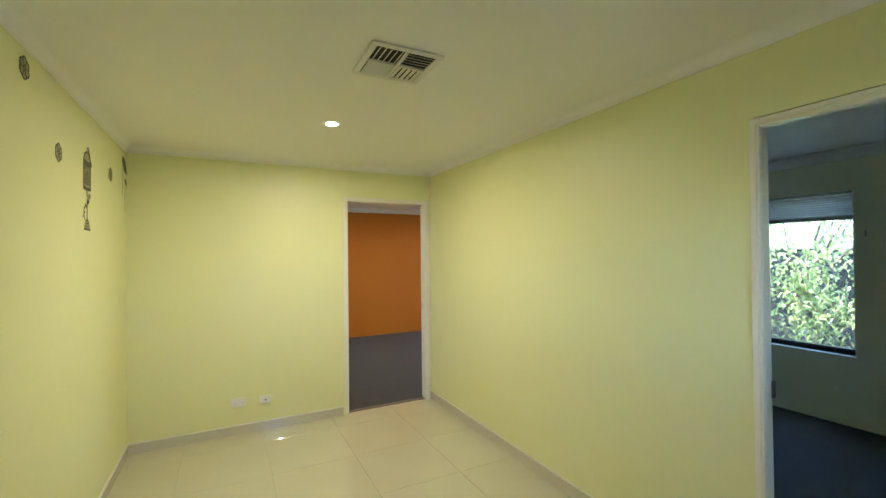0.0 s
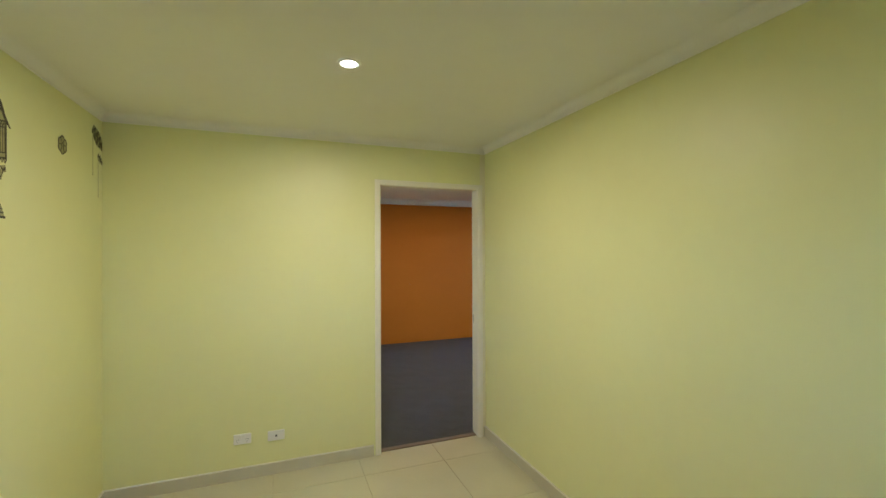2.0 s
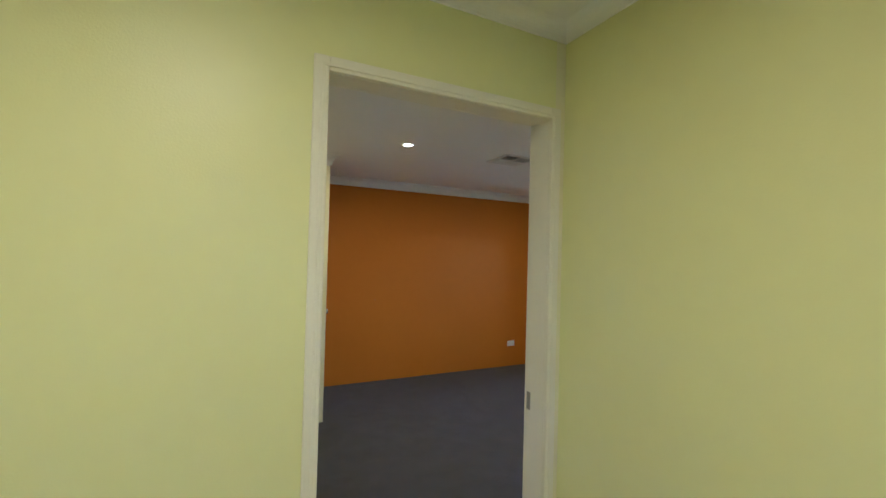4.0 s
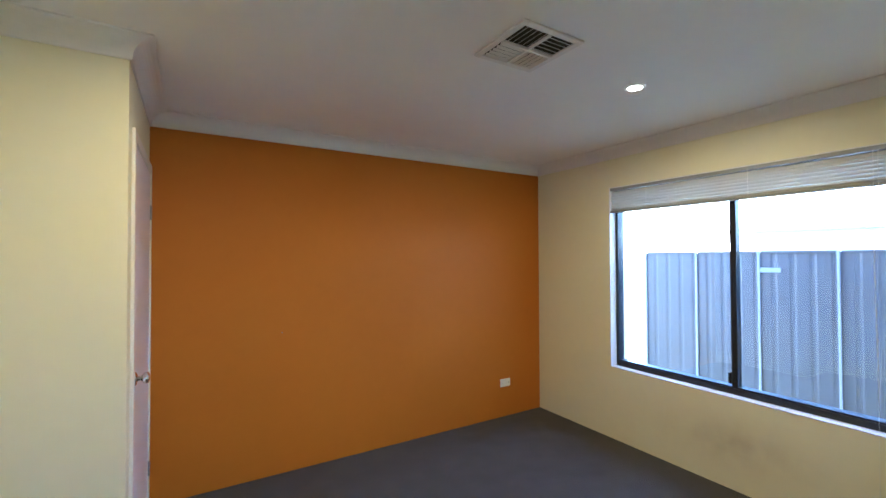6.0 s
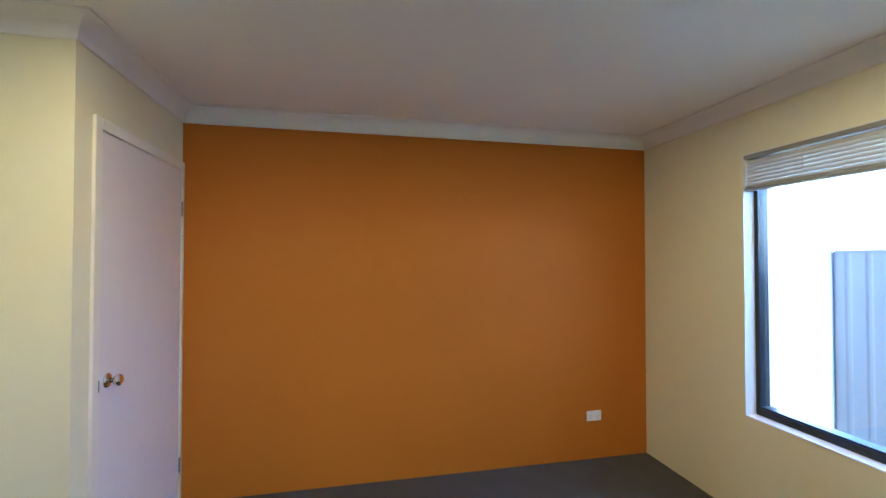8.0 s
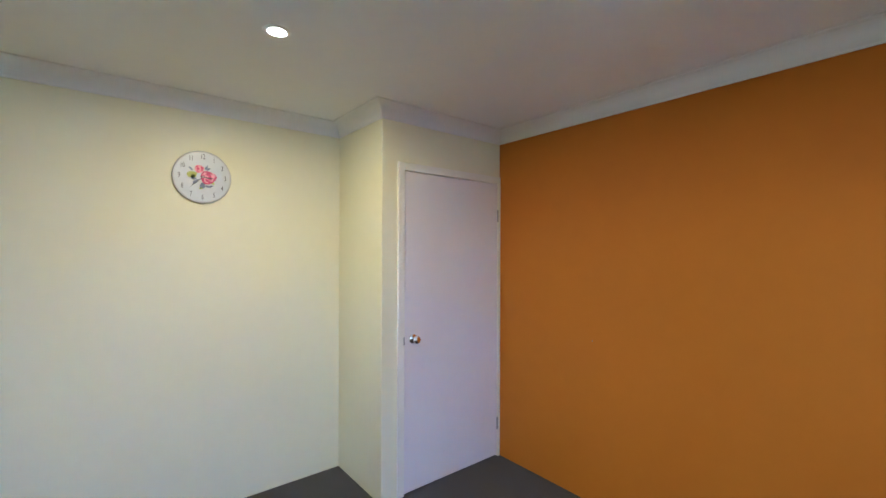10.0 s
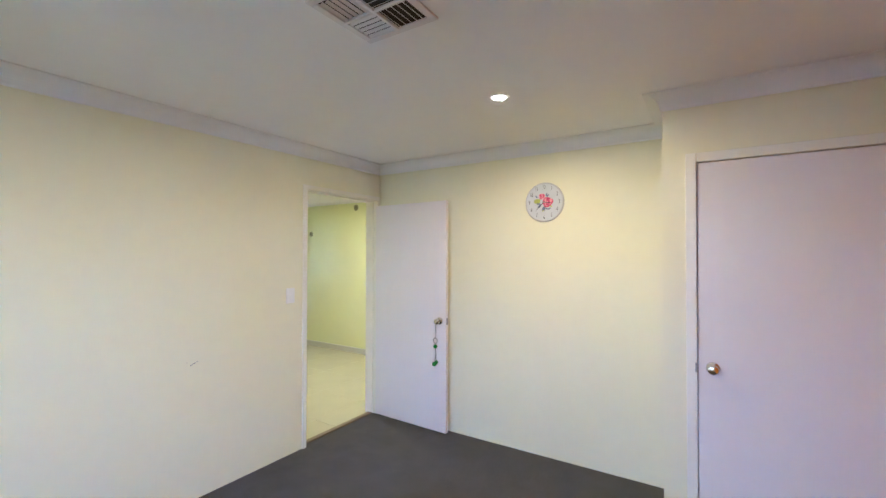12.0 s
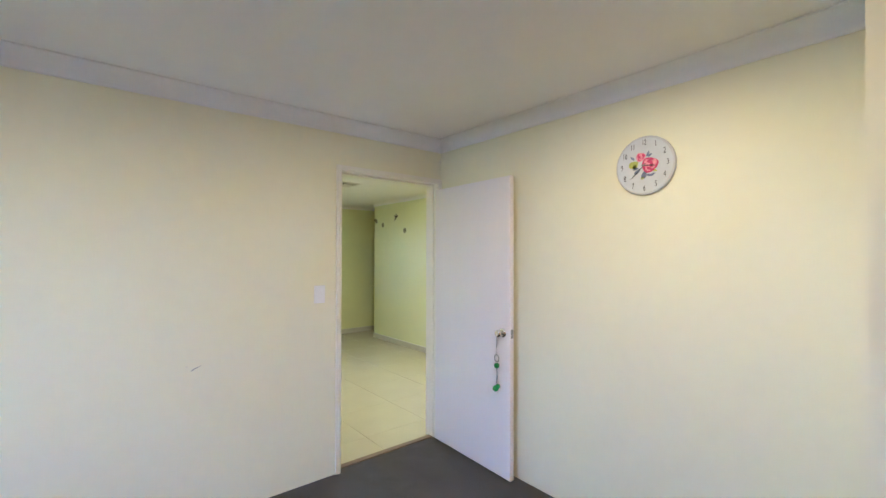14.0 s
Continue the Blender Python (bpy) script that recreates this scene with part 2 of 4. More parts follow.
def leaf_shape(cx, cz, length, width, ang, n=10):
    pts = []
    for i in range(n):
        a = 2 * math.pi * i / n
        u, v = math.cos(a) * length / 2, math.sin(a) * width / 2 * (1 - 0.35 * math.cos(a))
        pts.append((cx + u * math.cos(ang) - v * math.sin(ang), cz + u * math.sin(ang) + v * math.cos(ang)))
    return pts


# ---------------------------------------------------------------- the plan
HX0, HX1 = -1.765, 0.905          # hall, left and right faces
HY0 = -4.605                       # hall, end wall behind the start
HF = 0.0                           # hall face of the door wall
WB = 0.12                          # bedroom face of the door wall
BX0, BX1 = -0.055, 3.83            # bedroom, clock wall and window wall
BY1 = 3.72                         # orange wall
CX, CY = 0.545, 2.69                # closet front and side
CEIL = 2.45
OUT = 4.06                         # outer face of the window wall
D1X0, D1X1, DH = 0.0, 0.833, 2.088   # bedroom doorway
D2Y0, D2Y1 = -3.985, -3.17         # doorway of the second room
W1 = (1.10, 2.868, 0.60, 2.12)
W2 = (-2.48, -0.735, 0.61, 2.09)
EX0, EX1, EZ0, EZ1 = -0.55, 0.10, 1.15, 2.00   # unseen window added behind the start for daylight
CL0, CL1, CLH = 2.850, 3.692, 2.06


def wall(name, label, pieces, mats, pick=None):
    bm = bmesh.new()
    for p in pieces:
        box(bm, *p)
    bm.normal_update()
    if pick:
        for f in bm.faces:
            f.material_index = pick(f.normal, f.calc_center_median())
    return tagged(mesh_ob(name, bm, mats), label, "wall", kind="structure")


J = 0.026
wall("wall_door", "painted wall between hall and bedroom, with a doorway",
     [(HX0 - 0.11, D1X0 - J, HF, WB, -0.1, 2.6), (D1X0 - J, D1X1 + J, HF, WB, DH + J, 2.6), (D1X1 + J, OUT, HF, WB, -0.1, 2.6)],
     [HALL_PAINT, BED_PAINT], lambda n, c: 1 if n.y > 0.5 or (c.x > 1.2) else 0)
wall("wall_hall_left", "yellow painted hall wall with plant stickers", [(HX0 - 0.11, HX0, -3.925, HF, -0.1, 2.6)], HALL_PAINT)
wall("wall_passage", "yellow painted wall of the side passage", [(-3.7, HX0 - 0.11, -3.925, -3.815, -0.1, 2.6)], HALL_PAINT)
wall("wall_passage_end", "yellow painted wall closing the side passage", [(-3.8, -3.7, HY0 - 0.1, -3.815, -0.1, 2.6)], HALL_PAINT)
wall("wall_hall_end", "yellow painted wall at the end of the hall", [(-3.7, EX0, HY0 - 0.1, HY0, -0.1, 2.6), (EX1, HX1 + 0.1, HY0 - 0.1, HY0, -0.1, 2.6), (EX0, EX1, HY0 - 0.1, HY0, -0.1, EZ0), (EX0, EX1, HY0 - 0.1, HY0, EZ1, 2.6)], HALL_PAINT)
wall("wall_hall_right", "yellow painted hall wall with a doorway",
     [(HX1, HX1 + 0.075, D2Y1 + J, HF, -0.1, 2.6), (HX1, HX1 + 0.075, D2Y0 - J, D2Y1 + J, DH + J, 2.6), (HX1, HX1 + 0.075, HY0, D2Y0 - J, -0.1, 2.6)],
     [HALL_PAINT, BED_PAINT], lambda n, c: 1 if n.x > 0.5 else 0)
wall("wall_room_end", "cream painted end wall of the second room", [(HX1 + 0.075, OUT, HY0 - 0.1, HY0, -0.1, 2.6)], BED_PAINT)
wall("wall_orange", "orange painted feature wall of the bedroom", [(BX0 - 0.1, OUT, BY1, BY1 + 0.2, -0.1, 2.6)], ORANGE)
wall("wall_clock", "cream painted bedroom wall behind the open door", [(BX0 - 0.1, BX0, WB, BY1, -0.1, 2.6)], BED_PAINT)
wall("wall_closet", "cream painted closet front with a door opening",
     [(BX0, CX - 0.1, CY, CY + 0.1, -0.1, 2.6), (CX - 0.1, CX, CY, CL0 - J, -0.1, 2.6), (CX - 0.1, CX, CL0 - J, BY1, CLH + J, 2.6),
      (CX - 0.1, CX, CL1 + J, BY1, -0.1, CLH + J)], BED_PAINT)


def pierced(y0, y1, w):
    a, b, c, d = w
    return [(BX1, OUT, y0, a, -0.1, 2.6), (BX1, OUT, b, y1, -0.1, 2.6), (BX1, OUT, a, b, -0.1, c), (BX1, OUT, a, b, d, 2.6)]


wall("wall_window", "cream painted outer wall with a wide window", pierced(WB, BY1, W1), [SMUDGED, RENDER_WALL], lambda n, c: 1 if n.x > 0.5 else 0)
wall("wall_window_second", "cream painted outer wall of the second room", pierced(HY0, HF, W2), [BED_PAINT, RENDER_WALL], lambda n, c: 1 if n.x > 0.5 else 0)


def ceiling(name, x0, x1, y0, y1):
    return tagged(mesh_ob(name, boxed(x0, x1, y0, y1, CEIL, CEIL + 0.1), CEILING), "plain white plasterboard ceiling", "ceiling", kind="structure")


ceiling("ceiling_bedroom", BX0, BX1, WB, BY1)
ceiling("ceiling_hall", HX0, HX1, HY0, HF)
ceiling("ceiling_passage", -3.7, HX0, HY0, -3.925)
ceiling("ceiling_second_room", HX1 + 0.075, BX1, HY0, HF)
# Unseen slab added over the ceilings; its eaves keep the sun out.
tagged(mesh_ob("roof", boxed(-4.3, 4.40, -5.3, 4.5, 2.605, 2.72), ROOF), "unseen grey roof slab with eaves, added to block the sun", "roof", kind="structure")


def cove(drop, out):
    pts = [(0, CEIL - drop), (0.008, CEIL - drop)]
    for i in range(9):
        a = radians(90) * i / 8
        pts.append((0.012 + (out - 0.022) * (1 - math.cos(a)), CEIL - drop + 0.008 + (drop - 0.018) * math.sin(a)))
    return pts + [(out, CEIL - 0.008), (out, CEIL + 0.002), (0, CEIL + 0.002)]


HALL_COVE = [(0, CEIL - 0.055), (0.004, CEIL - 0.055)] + [(0.006 + 0.049 * (1 - math.cos(radians(11.25 * k))), CEIL - 0.053 + 0.0525 * math.sin(radians(11.25 * k))) for k in range(9)] + [(0.055, CEIL + 0.002), (0, CEIL + 0.002)]
tagged(mesh_ob("cornice_bedroom", sweep([(BX0, WB), (BX1, WB), (BX1, BY1), (CX, BY1), (CX, CY), (BX0, CY)], cove(0.09, 0.09), True), CORNICE),
       "white coved plaster cornice round the bedroom", "cornice", kind="structure")
tagged(mesh_ob("cornice_hall", sweep([(HX1, HF), (HX0, HF), (HX0, -3.925), (-3.7, -3.925), (-3.7, HY0), (HX1, HY0)], HALL_COVE, True), CEILING),
       "white coved plaster cornice round the hall", "cornice", kind="structure")
tagged(mesh_ob("cornice_second_room", sweep([(HX1 + 0.075, HY0), (BX1, HY0), (BX1, HF), (HX1 + 0.075, HF)], cove(0.09, 0.09), True), CORNICE),
       "white coved plaster cornice of the second room", "cornice", kind="structure")

# floors
tagged(mesh_ob("carpet_bedroom", boxed(BX0, BX1, 0.06, BY1, -0.08, 0.0), CARPET), "charcoal grey short-pile carpet", "carpet", kind="structure")
tagged(mesh_ob("carpet_second_room", boxed(HX1 + 0.06, BX1, HY0, HF, -0.08, 0.0), CARPET), "charcoal grey short-pile carpet", "carpet", kind="structure")
hall_floor = tagged(mesh_ob("floor_hall", boxed(-3.7, HX1 + 0.05, HY0, 0.04, -0.08, -0.004), GROUT), "cream polished floor tiles with thin grout", "floor", kind="structure")
tagged(mesh_ob("threshold_trim", boxed(D1X0, D1X1, 0.030, 0.078, -0.01, 0.008, bevel=0.003), TIMBER), "thin brown timber threshold strip", "trim", kind="structure")


def skirting(name, path):
    ob = mesh_ob(name, sweep(path, [(0, -0.003), (0.011, -0.003), (0.011, 0.078), (0, 0.078)]), SKIRT)
    tagged(ob, "glazed grey-beige tile skirting", "skirting", kind="structure")
    part("tile_edge", sweep(path, [(0, 0.078), (0.0115, 0.078), (0.010, 0.083), (0, 0.085)]), SKIRT_EDGE, ob, "glazed top edge, paler to paint in its gleam")


skirting("baseboard_hall", [(D1X0 - 0.056, HF), (HX0, HF), (HX0, -3.925), (-3.7, -3.925), (-3.7, HY0), (HX1, HY0), (HX1, D2Y0 - 0.06)])
skirting("baseboard_hall_right", [(HX1, D2Y1 + 0.06), (HX1, HF), (D1X1 + 0.056, HF)])


# ---------------------------------------------------------------- door frames and doors
def architrave(name, parent, w, h, z1, m, a=0.052):
    """Two uprights and a head round an opening w wide, z1 high; local x along the wall, -y out of it."""
    for nm, r in (("architrave", (-a, 0.0, 0, z1 + a)), ("architrave", (w, w + a, 0, z1 + a)), ("architrave_head", (0.0, w, z1, z1 + a))):
        bm = bmesh.new()
        x0, x1, z0, zz = r
        box(bm, x0, x1, -0.014, 0, z0, zz, bevel=0.004)
        if nm == "architrave":
            inner = x1 if x0 < 0 else x0
            s = -1 if x0 < 0 else 1
            box(bm, min(inner + s * 0.012, inner + s * 0.022), max(inner + s * 0.012, inner + s * 0.022), -0.018, -0.013, z0, zz - 0.022, bevel=0.002)
        else:
            box(bm, x0 - 0.02, x1 + 0.02, -0.018, -0.013, z0 + 0.012, z0 + 0.022, bevel=0.002)
        bm.transform(m)
        part(name if nm == "architrave" else nm, bm, TRIM_WHITE, parent)


def lining(parent, w, depth, z1, m, rebate=0.040):
    """Rebated jambs: the leaf's side is set back by 12 mm."""
    for nm, r, q in (("jamb", (-0.026, 0, 0, z1 + 0.026), (-0.026, -0.012, 0, z1 + 0.026)), ("jamb", (w, w + 0.026, 0, z1 + 0.026), (w + 0.012, w + 0.026, 0, z1 + 0.026)),
                     ("head_jamb", (0, w, z1, z1 + 0.026), (-0.012, w + 0.012, z1 + 0.012, z1 + 0.026))):
        bm = boxed(r[0], r[1], 0, depth - rebate, r[2], r[3])
        box(bm, q[0], q[1], depth - rebate, depth, q[2], q[3])
        bm.transform(m)
        part(nm, bm, TRIM_WHITE, parent)


f1 = thing("door_frame_1", Matrix(), "white painted timber door frame of the bedroom", "door frame", kind="structure")
M = pose(D1X0, HF, 0)
architrave("architrave", f1, D1X1 - D1X0, DH, DH, M, 0.044)
architrave("architrave", f1, D1X1 - D1X0 + 0.024, DH, DH + 0.012, pose(D1X1 + 0.012, WB, 0, 0, 0, 180), 0.040)
lining(f1, D1X1 - D1X0, WB - HF, DH, M)
part("strike_plate", boxed(D1X1 + 0.010, D1X1 + 0.013, 0.084, 0.116, 0.95, 1.02, bevel=0.001), STEEL, f1, "small steel strike plate")

f2 = thing("door_frame_2", Matrix(), "white painted timber door frame of the second room", "door frame", kind="structure")
M = pose(HX1, D2Y1, 0, 0, 0, -90)
architrave("architrave", f2, D2Y1 - D2Y0, DH, DH - 0.02, M, 0.040)
lining(f2, D2Y1 - D2Y0, 0.075, DH - 0.02, M, 0.036)
part("strike_plate", boxed(HX1 + 0.045, HX1 + 0.073, D2Y1 - 0.003, D2Y1 + 0.001, 0.95, 1.02, bevel=0.001), STEEL, f2, "small steel strike plate")

KNOB = [(0.0, 0.006), (0.011, 0.006), (0.010, 0.024), (0.018, 0.030), (0.025, 0.037), (0.027, 0.045), (0.024, 0.053), (0.015, 0.058), (0.0, 0.059)]


ROSE_PLATE = [(0.0, 0.0), (0.032, 0.0), (0.032, 0.004), (0.025, 0.009), (0.012, 0.012), (0.0, 0.012)]


def door_leaf(name, m, w, h, label, knob_at, back_knob, hinge_side, pin=-0.006):
    """Leaf from local x 0 (hinge) to w, thickness 0.035 towards +y, seen face at y 0."""
    d = thing(name, m, label, "door")
    part("leaf", boxed(0, w, 0, 0.035, 0.012, h, bevel=0.0025), GLOSS_WHITE, d, "smooth white painted leaf")
    k = part("knob", lathe(KNOB, 30, "y"), CHROME, d, "round polished chrome knob", smooth=True)
    k.matrix_local = pose(knob_at, 0, 0.985, 0, 0, 180)
    part("rose", lathe(ROSE_PLATE, 30, "y"), CHROME, k, "round chrome backplate", smooth=True)
    if back_knob:
        kb = part("knob", lathe(KNOB, 30, "y"), CHROME, d, "round polished chrome knob", smooth=True)
        kb.matrix_local = pose(knob_at, 0.035, 0.985)
        part("rose", lathe(ROSE_PLATE, 30, "y"), CHROME, kb, "round chrome backplate", smooth=True)
    part("latch_plate", boxed(w - 0.001, w + (0.002 if back_knob else 0.0), 0.006, 0.029, 0.955, 1.015, bevel=0.0008), STEEL, d, "steel latch plate in the edge")
    for z in (0.25, h - 0.24):
        bm = tube([(hinge_side, pin, z - 0.045), (hinge_side, pin, z + 0.045)], 0.0055, 10)
        for i in (-0.028, 0.0, 0.028):
            box(bm, hinge_side - 0.0065, hinge_side + 0.0065, pin - 0.007, pin + 0.006, z + i - 0.001, z + i + 0.001)
        part("hinge", bm, STEEL, d, "painted steel butt hinge")
    return d


ang = math.degrees(math.atan2(0.967 - 0.128, 0.040 - 0.010))
door_leaf("bedroom_door", pose(0.010, 0.130, 0, 0, 0, ang), 0.836, 2.045, "white flush door standing open against the clock wall", 0.768, True, 0.004, 0.041)
door_leaf("closet_door", pose(CX + 0.006, CL0 + 0.003, 0, 0, 0, 90), CL1 - CL0 - 0.006, CLH - 0.004, "white flush closet door, shut, beside the orange wall", 0.066, False, CL1 - CL0 - 0.006)
f3 = thing("door_frame_3", Matrix(), "white painted timber frame of the closet door", "door frame", kind="structure")
a = 0.05
for nm, (y0, y1, z0, z1) in (("architrave", (CL0 - a, CL0 - 0.001, 0, CLH + a)), ("architrave", (CL1 + 0.001, BY1 - 0.002, 0, CLH + a)), ("architrave_head", (CL0 - 0.001, CL1 + 0.001, CLH, CLH + a))):
    part(nm, boxed(CX, CX + 0.014, y0, y1, z0, z1, bevel=0.003), TRIM_WHITE, f3)
for nm, (y0, y1, z0, z1) in (("jamb", (CL0 - J, CL0, 0, CLH + J)), ("jamb", (CL1, CL1 + J, 0, CLH + J)), ("head_jamb", (CL0, CL1, CLH, CLH + J))):
    part(nm, boxed(CX - 0.099, CX - 0.0005, y0, y1, z0, z1), TRIM_WHITE, f3)
# brown sheet behind the leaf, coloured as the shade in the door gap
part("gap_shade_sheet", boxed(CX - 0.06, CX - 0.045, CL0, CL1, 0, CLH), DARK_GAP, f3)
part("strike_plate", boxed(CX - 0.002, CX + 0.0155, CL0 - 0.010, CL0 - 0.002, 0.955, 1.005, bevel=0.001), STEEL, f3, "small steel strike plate")


# ---------------------------------------------------------------- windows and blinds
def window(name, w, mull, label):
    y0, y1, z0, z1 = w
    win = thing(name, Matrix(), label, "window", kind="structure")
    # white reveal boards
    t = 0.006
    part("window_sill", boxed(BX1 - 0.004, 3.90, y0 + t, y1 - t, z0, z0 + t), REVEAL_WHITE, win, "white sill board")
    part("reveal", boxed(BX1 - 0.004, 3.90, y1 - t, y1, z0, z1), REVEAL_WHITE, win)
    part("reveal", boxed(BX1 - 0.004, 3.90, y0, y0 + t, z0, z1), REVEAL_WHITE, win)
    part("reveal", boxed(BX1 - 0.002, 3.90, y0 + t, y1 - t, z1 - t, z1), REVEAL_WHITE, win)
    xa, xb, f = 3.90, 3.975, 0.029
    for r in ((y0, y1, z0, z0 + f + 0.015), (y0, y1, z1 - f, z1), (y0, y0 + f, z0 + f + 0.015, z1 - f), (y1 - f, y1, z0 + f + 0.015, z1 - f)):
        part("window_frame", boxed(xa, xb, *r, bevel=0.003), BLACK_ALU, win, "black aluminium frame")
    part("window_frame", boxed(xa + 0.006, xb, y0 + f, y1 - f, z0 + f + 0.015, z0 + f + 0.027, bevel=0.002), BLACK_ALU, win)
    part("mullion", boxed(xa + 0.008, xb - 0.005, mull - 0.019, mull + 0.019, z0 + f + 0.02, z1 - f, bevel=0.003), BLACK_ALU, win, "black aluminium meeting stile")
    part("sash_stile", boxed(xa + 0.004, xa + 0.03, mull - 0.002, mull + 0.016, z0 + f + 0.02, z1 - f, bevel=0.002), BLACK_ALU, win)
    bm = boxed(xa - 0.012, xa + 0.006, mull + 0.012, mull + 0.034, z0 + 0.075, z0 + 0.15, bevel=0.004)
    box(bm, xa - 0.022, xa - 0.010, mull + 0.017, mull + 0.029, z0 + 0.10, z0 + 0.125, bevel=0.003)
    part("sash_latch", bm, BLACK_ALU, win, "black sash latch")
    for a, b, x in ((y0 + f, mull - 0.02, xb - 0.02), (mull + 0.02, y1 - f, xa + 0.02)):
        p = part("pane", boxed(x, x + 0.004, a, b, z0 + f + 0.02, z1 - f), GLASS, win, "clear glass pane")
        p.visible_shadow = False
    return win


# Added window, never in view: lets sky light down the hall.
end_window = thing("window_3", Matrix(), "unseen small window added at the hall end to let daylight in", "window", kind="structure")
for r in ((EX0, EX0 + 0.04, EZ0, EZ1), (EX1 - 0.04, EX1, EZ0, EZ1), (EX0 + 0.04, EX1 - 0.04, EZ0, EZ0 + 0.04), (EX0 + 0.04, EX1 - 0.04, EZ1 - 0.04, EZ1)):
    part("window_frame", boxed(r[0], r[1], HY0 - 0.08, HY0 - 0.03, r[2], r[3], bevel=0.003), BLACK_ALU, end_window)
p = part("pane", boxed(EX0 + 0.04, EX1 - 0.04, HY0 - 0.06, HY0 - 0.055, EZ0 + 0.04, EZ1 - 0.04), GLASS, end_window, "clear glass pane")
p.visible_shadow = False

window("window_1", W1, 1.957, "wide sliding window with black aluminium frame")
window("window_2", W2, -1.575, "sliding window with black aluminium frame in the second room")


def blind(w, drop, label, cord_y, cord_low):
    y0, y1, z0, z1 = w
    bl = thing("venetian_blind", pose(3.853, (y0 + y1) / 2, z1), label, "blind")
    L = (y1 - y0) / 2 - 0.008
    part("headrail", boxed(-0.024, 0.024, -L, L, -0.030, -0.007, bevel=0.002), BLIND_RAIL, bl, "grey steel headrail")
    n = int((drop - 0.06) / 0.0215)
    bm = bmesh.new()
    ring = []
    for k in range(7):
        u = -0.0135 + 0.0045 * k
        ring.append((u, 0.0045 * (1 - (u / 0.0135) ** 2)))
    secs = [[bm.verts.new((u, s * L, h)) for u, h in ring] + [bm.verts.new((u, s * L, h - 0.001)) for u, h in ring[::-1]] for s in (-1, 1)]
    m = len(secs[0])
    for j in range(m):
        bm.faces.new((secs[0][j], secs[0][(j + 1) % m], secs[1][(j + 1) % m], secs[1][j]))
    bm.faces.new(secs[0])
    bm.faces.new(secs[1][::-1])
    first = part("slat", bm, BLIND, bl)
    rng = random.Random(5)
    first.matrix_local = pose(0, 0, -0.046, 0, -64, 0)
    for i in range(1, n):
        s = new("slat", first.data)
        s.parent = bl
        s.matrix_local = pose(0, rng.uniform(-0.002, 0.002), -0.046 - 0.0215 * i, 0, -64 + rng.uniform(-3, 3), 0)
    low = -0.046 - 0.0215 * (n - 1)
    for i in range(6):
        s = new("slat", first.data)
        s.parent = bl
        s.matrix_local = pose(0, 0, low - 0.010 - 0.0034 * i, 0, 3, 0)
    part("bottom_rail", boxed(-0.024, 0.024, -L, L, -drop, -drop + 0.014, bevel=0.003), BLIND_RAIL, bl, "grey bottom rail")
    for f in (-0.86, -0.18, 0.62):
        for k in (-1, 1):
            part("ladder_cord", tube([(k * 0.026, f * L, -0.03), (k * 0.027, f * L + 0.002, -drop / 2), (k * 0.026, f * L, -drop)], 0.0016, 6), CORD, bl)
    cy = cord_y - (y0 + y1) / 2
    part("pull_cord", tube([(-0.028, cy, -0.03), (-0.030, cy + 0.003, -0.6), (-0.032, cy - 0.004, -1.2), (-0.030, cy, cord_low - z1)], 0.0016, 6), CORD, bl, "thin white pull cord")
    t = part("tassel", lathe([(0, 0.03), (0.004, 0.028), (0.006, 0.012), (0.009, 0.0), (0, 0.0)], 12), PLASTIC, bl, "white plastic tassel")
    t.matrix_local = pose(-0.030, cy, cord_low - z1 - 0.03)
    return bl


blind(W1, 0.215, "white venetian blind pulled up in the bedroom window", 1.25, 0.22)
blind(W2, 0.262, "white venetian blind pulled up in the second room window", -2.335, 0.33)

cl = thing("cord_cleat", pose(BX1, 1.044, 1.713), "small clear plastic cord cleat on the cream wall", "cleat")
part("base", boxed(-0.005, 0.0, -0.007, 0.007, -0.03, 0.03, bevel=0.002), STEEL, cl)
part("horn", boxed(-0.016, -0.004, -0.005, 0.005, -0.022, -0.010, bevel=0.003), STEEL, cl)
part("horn", boxed(-0.016, -0.004, -0.005, 0.005, 0.010, 0.022, bevel=0.003), STEEL, cl)
cl2 = copy_thing(cl, pose(BX1, -2.555, 1.70))


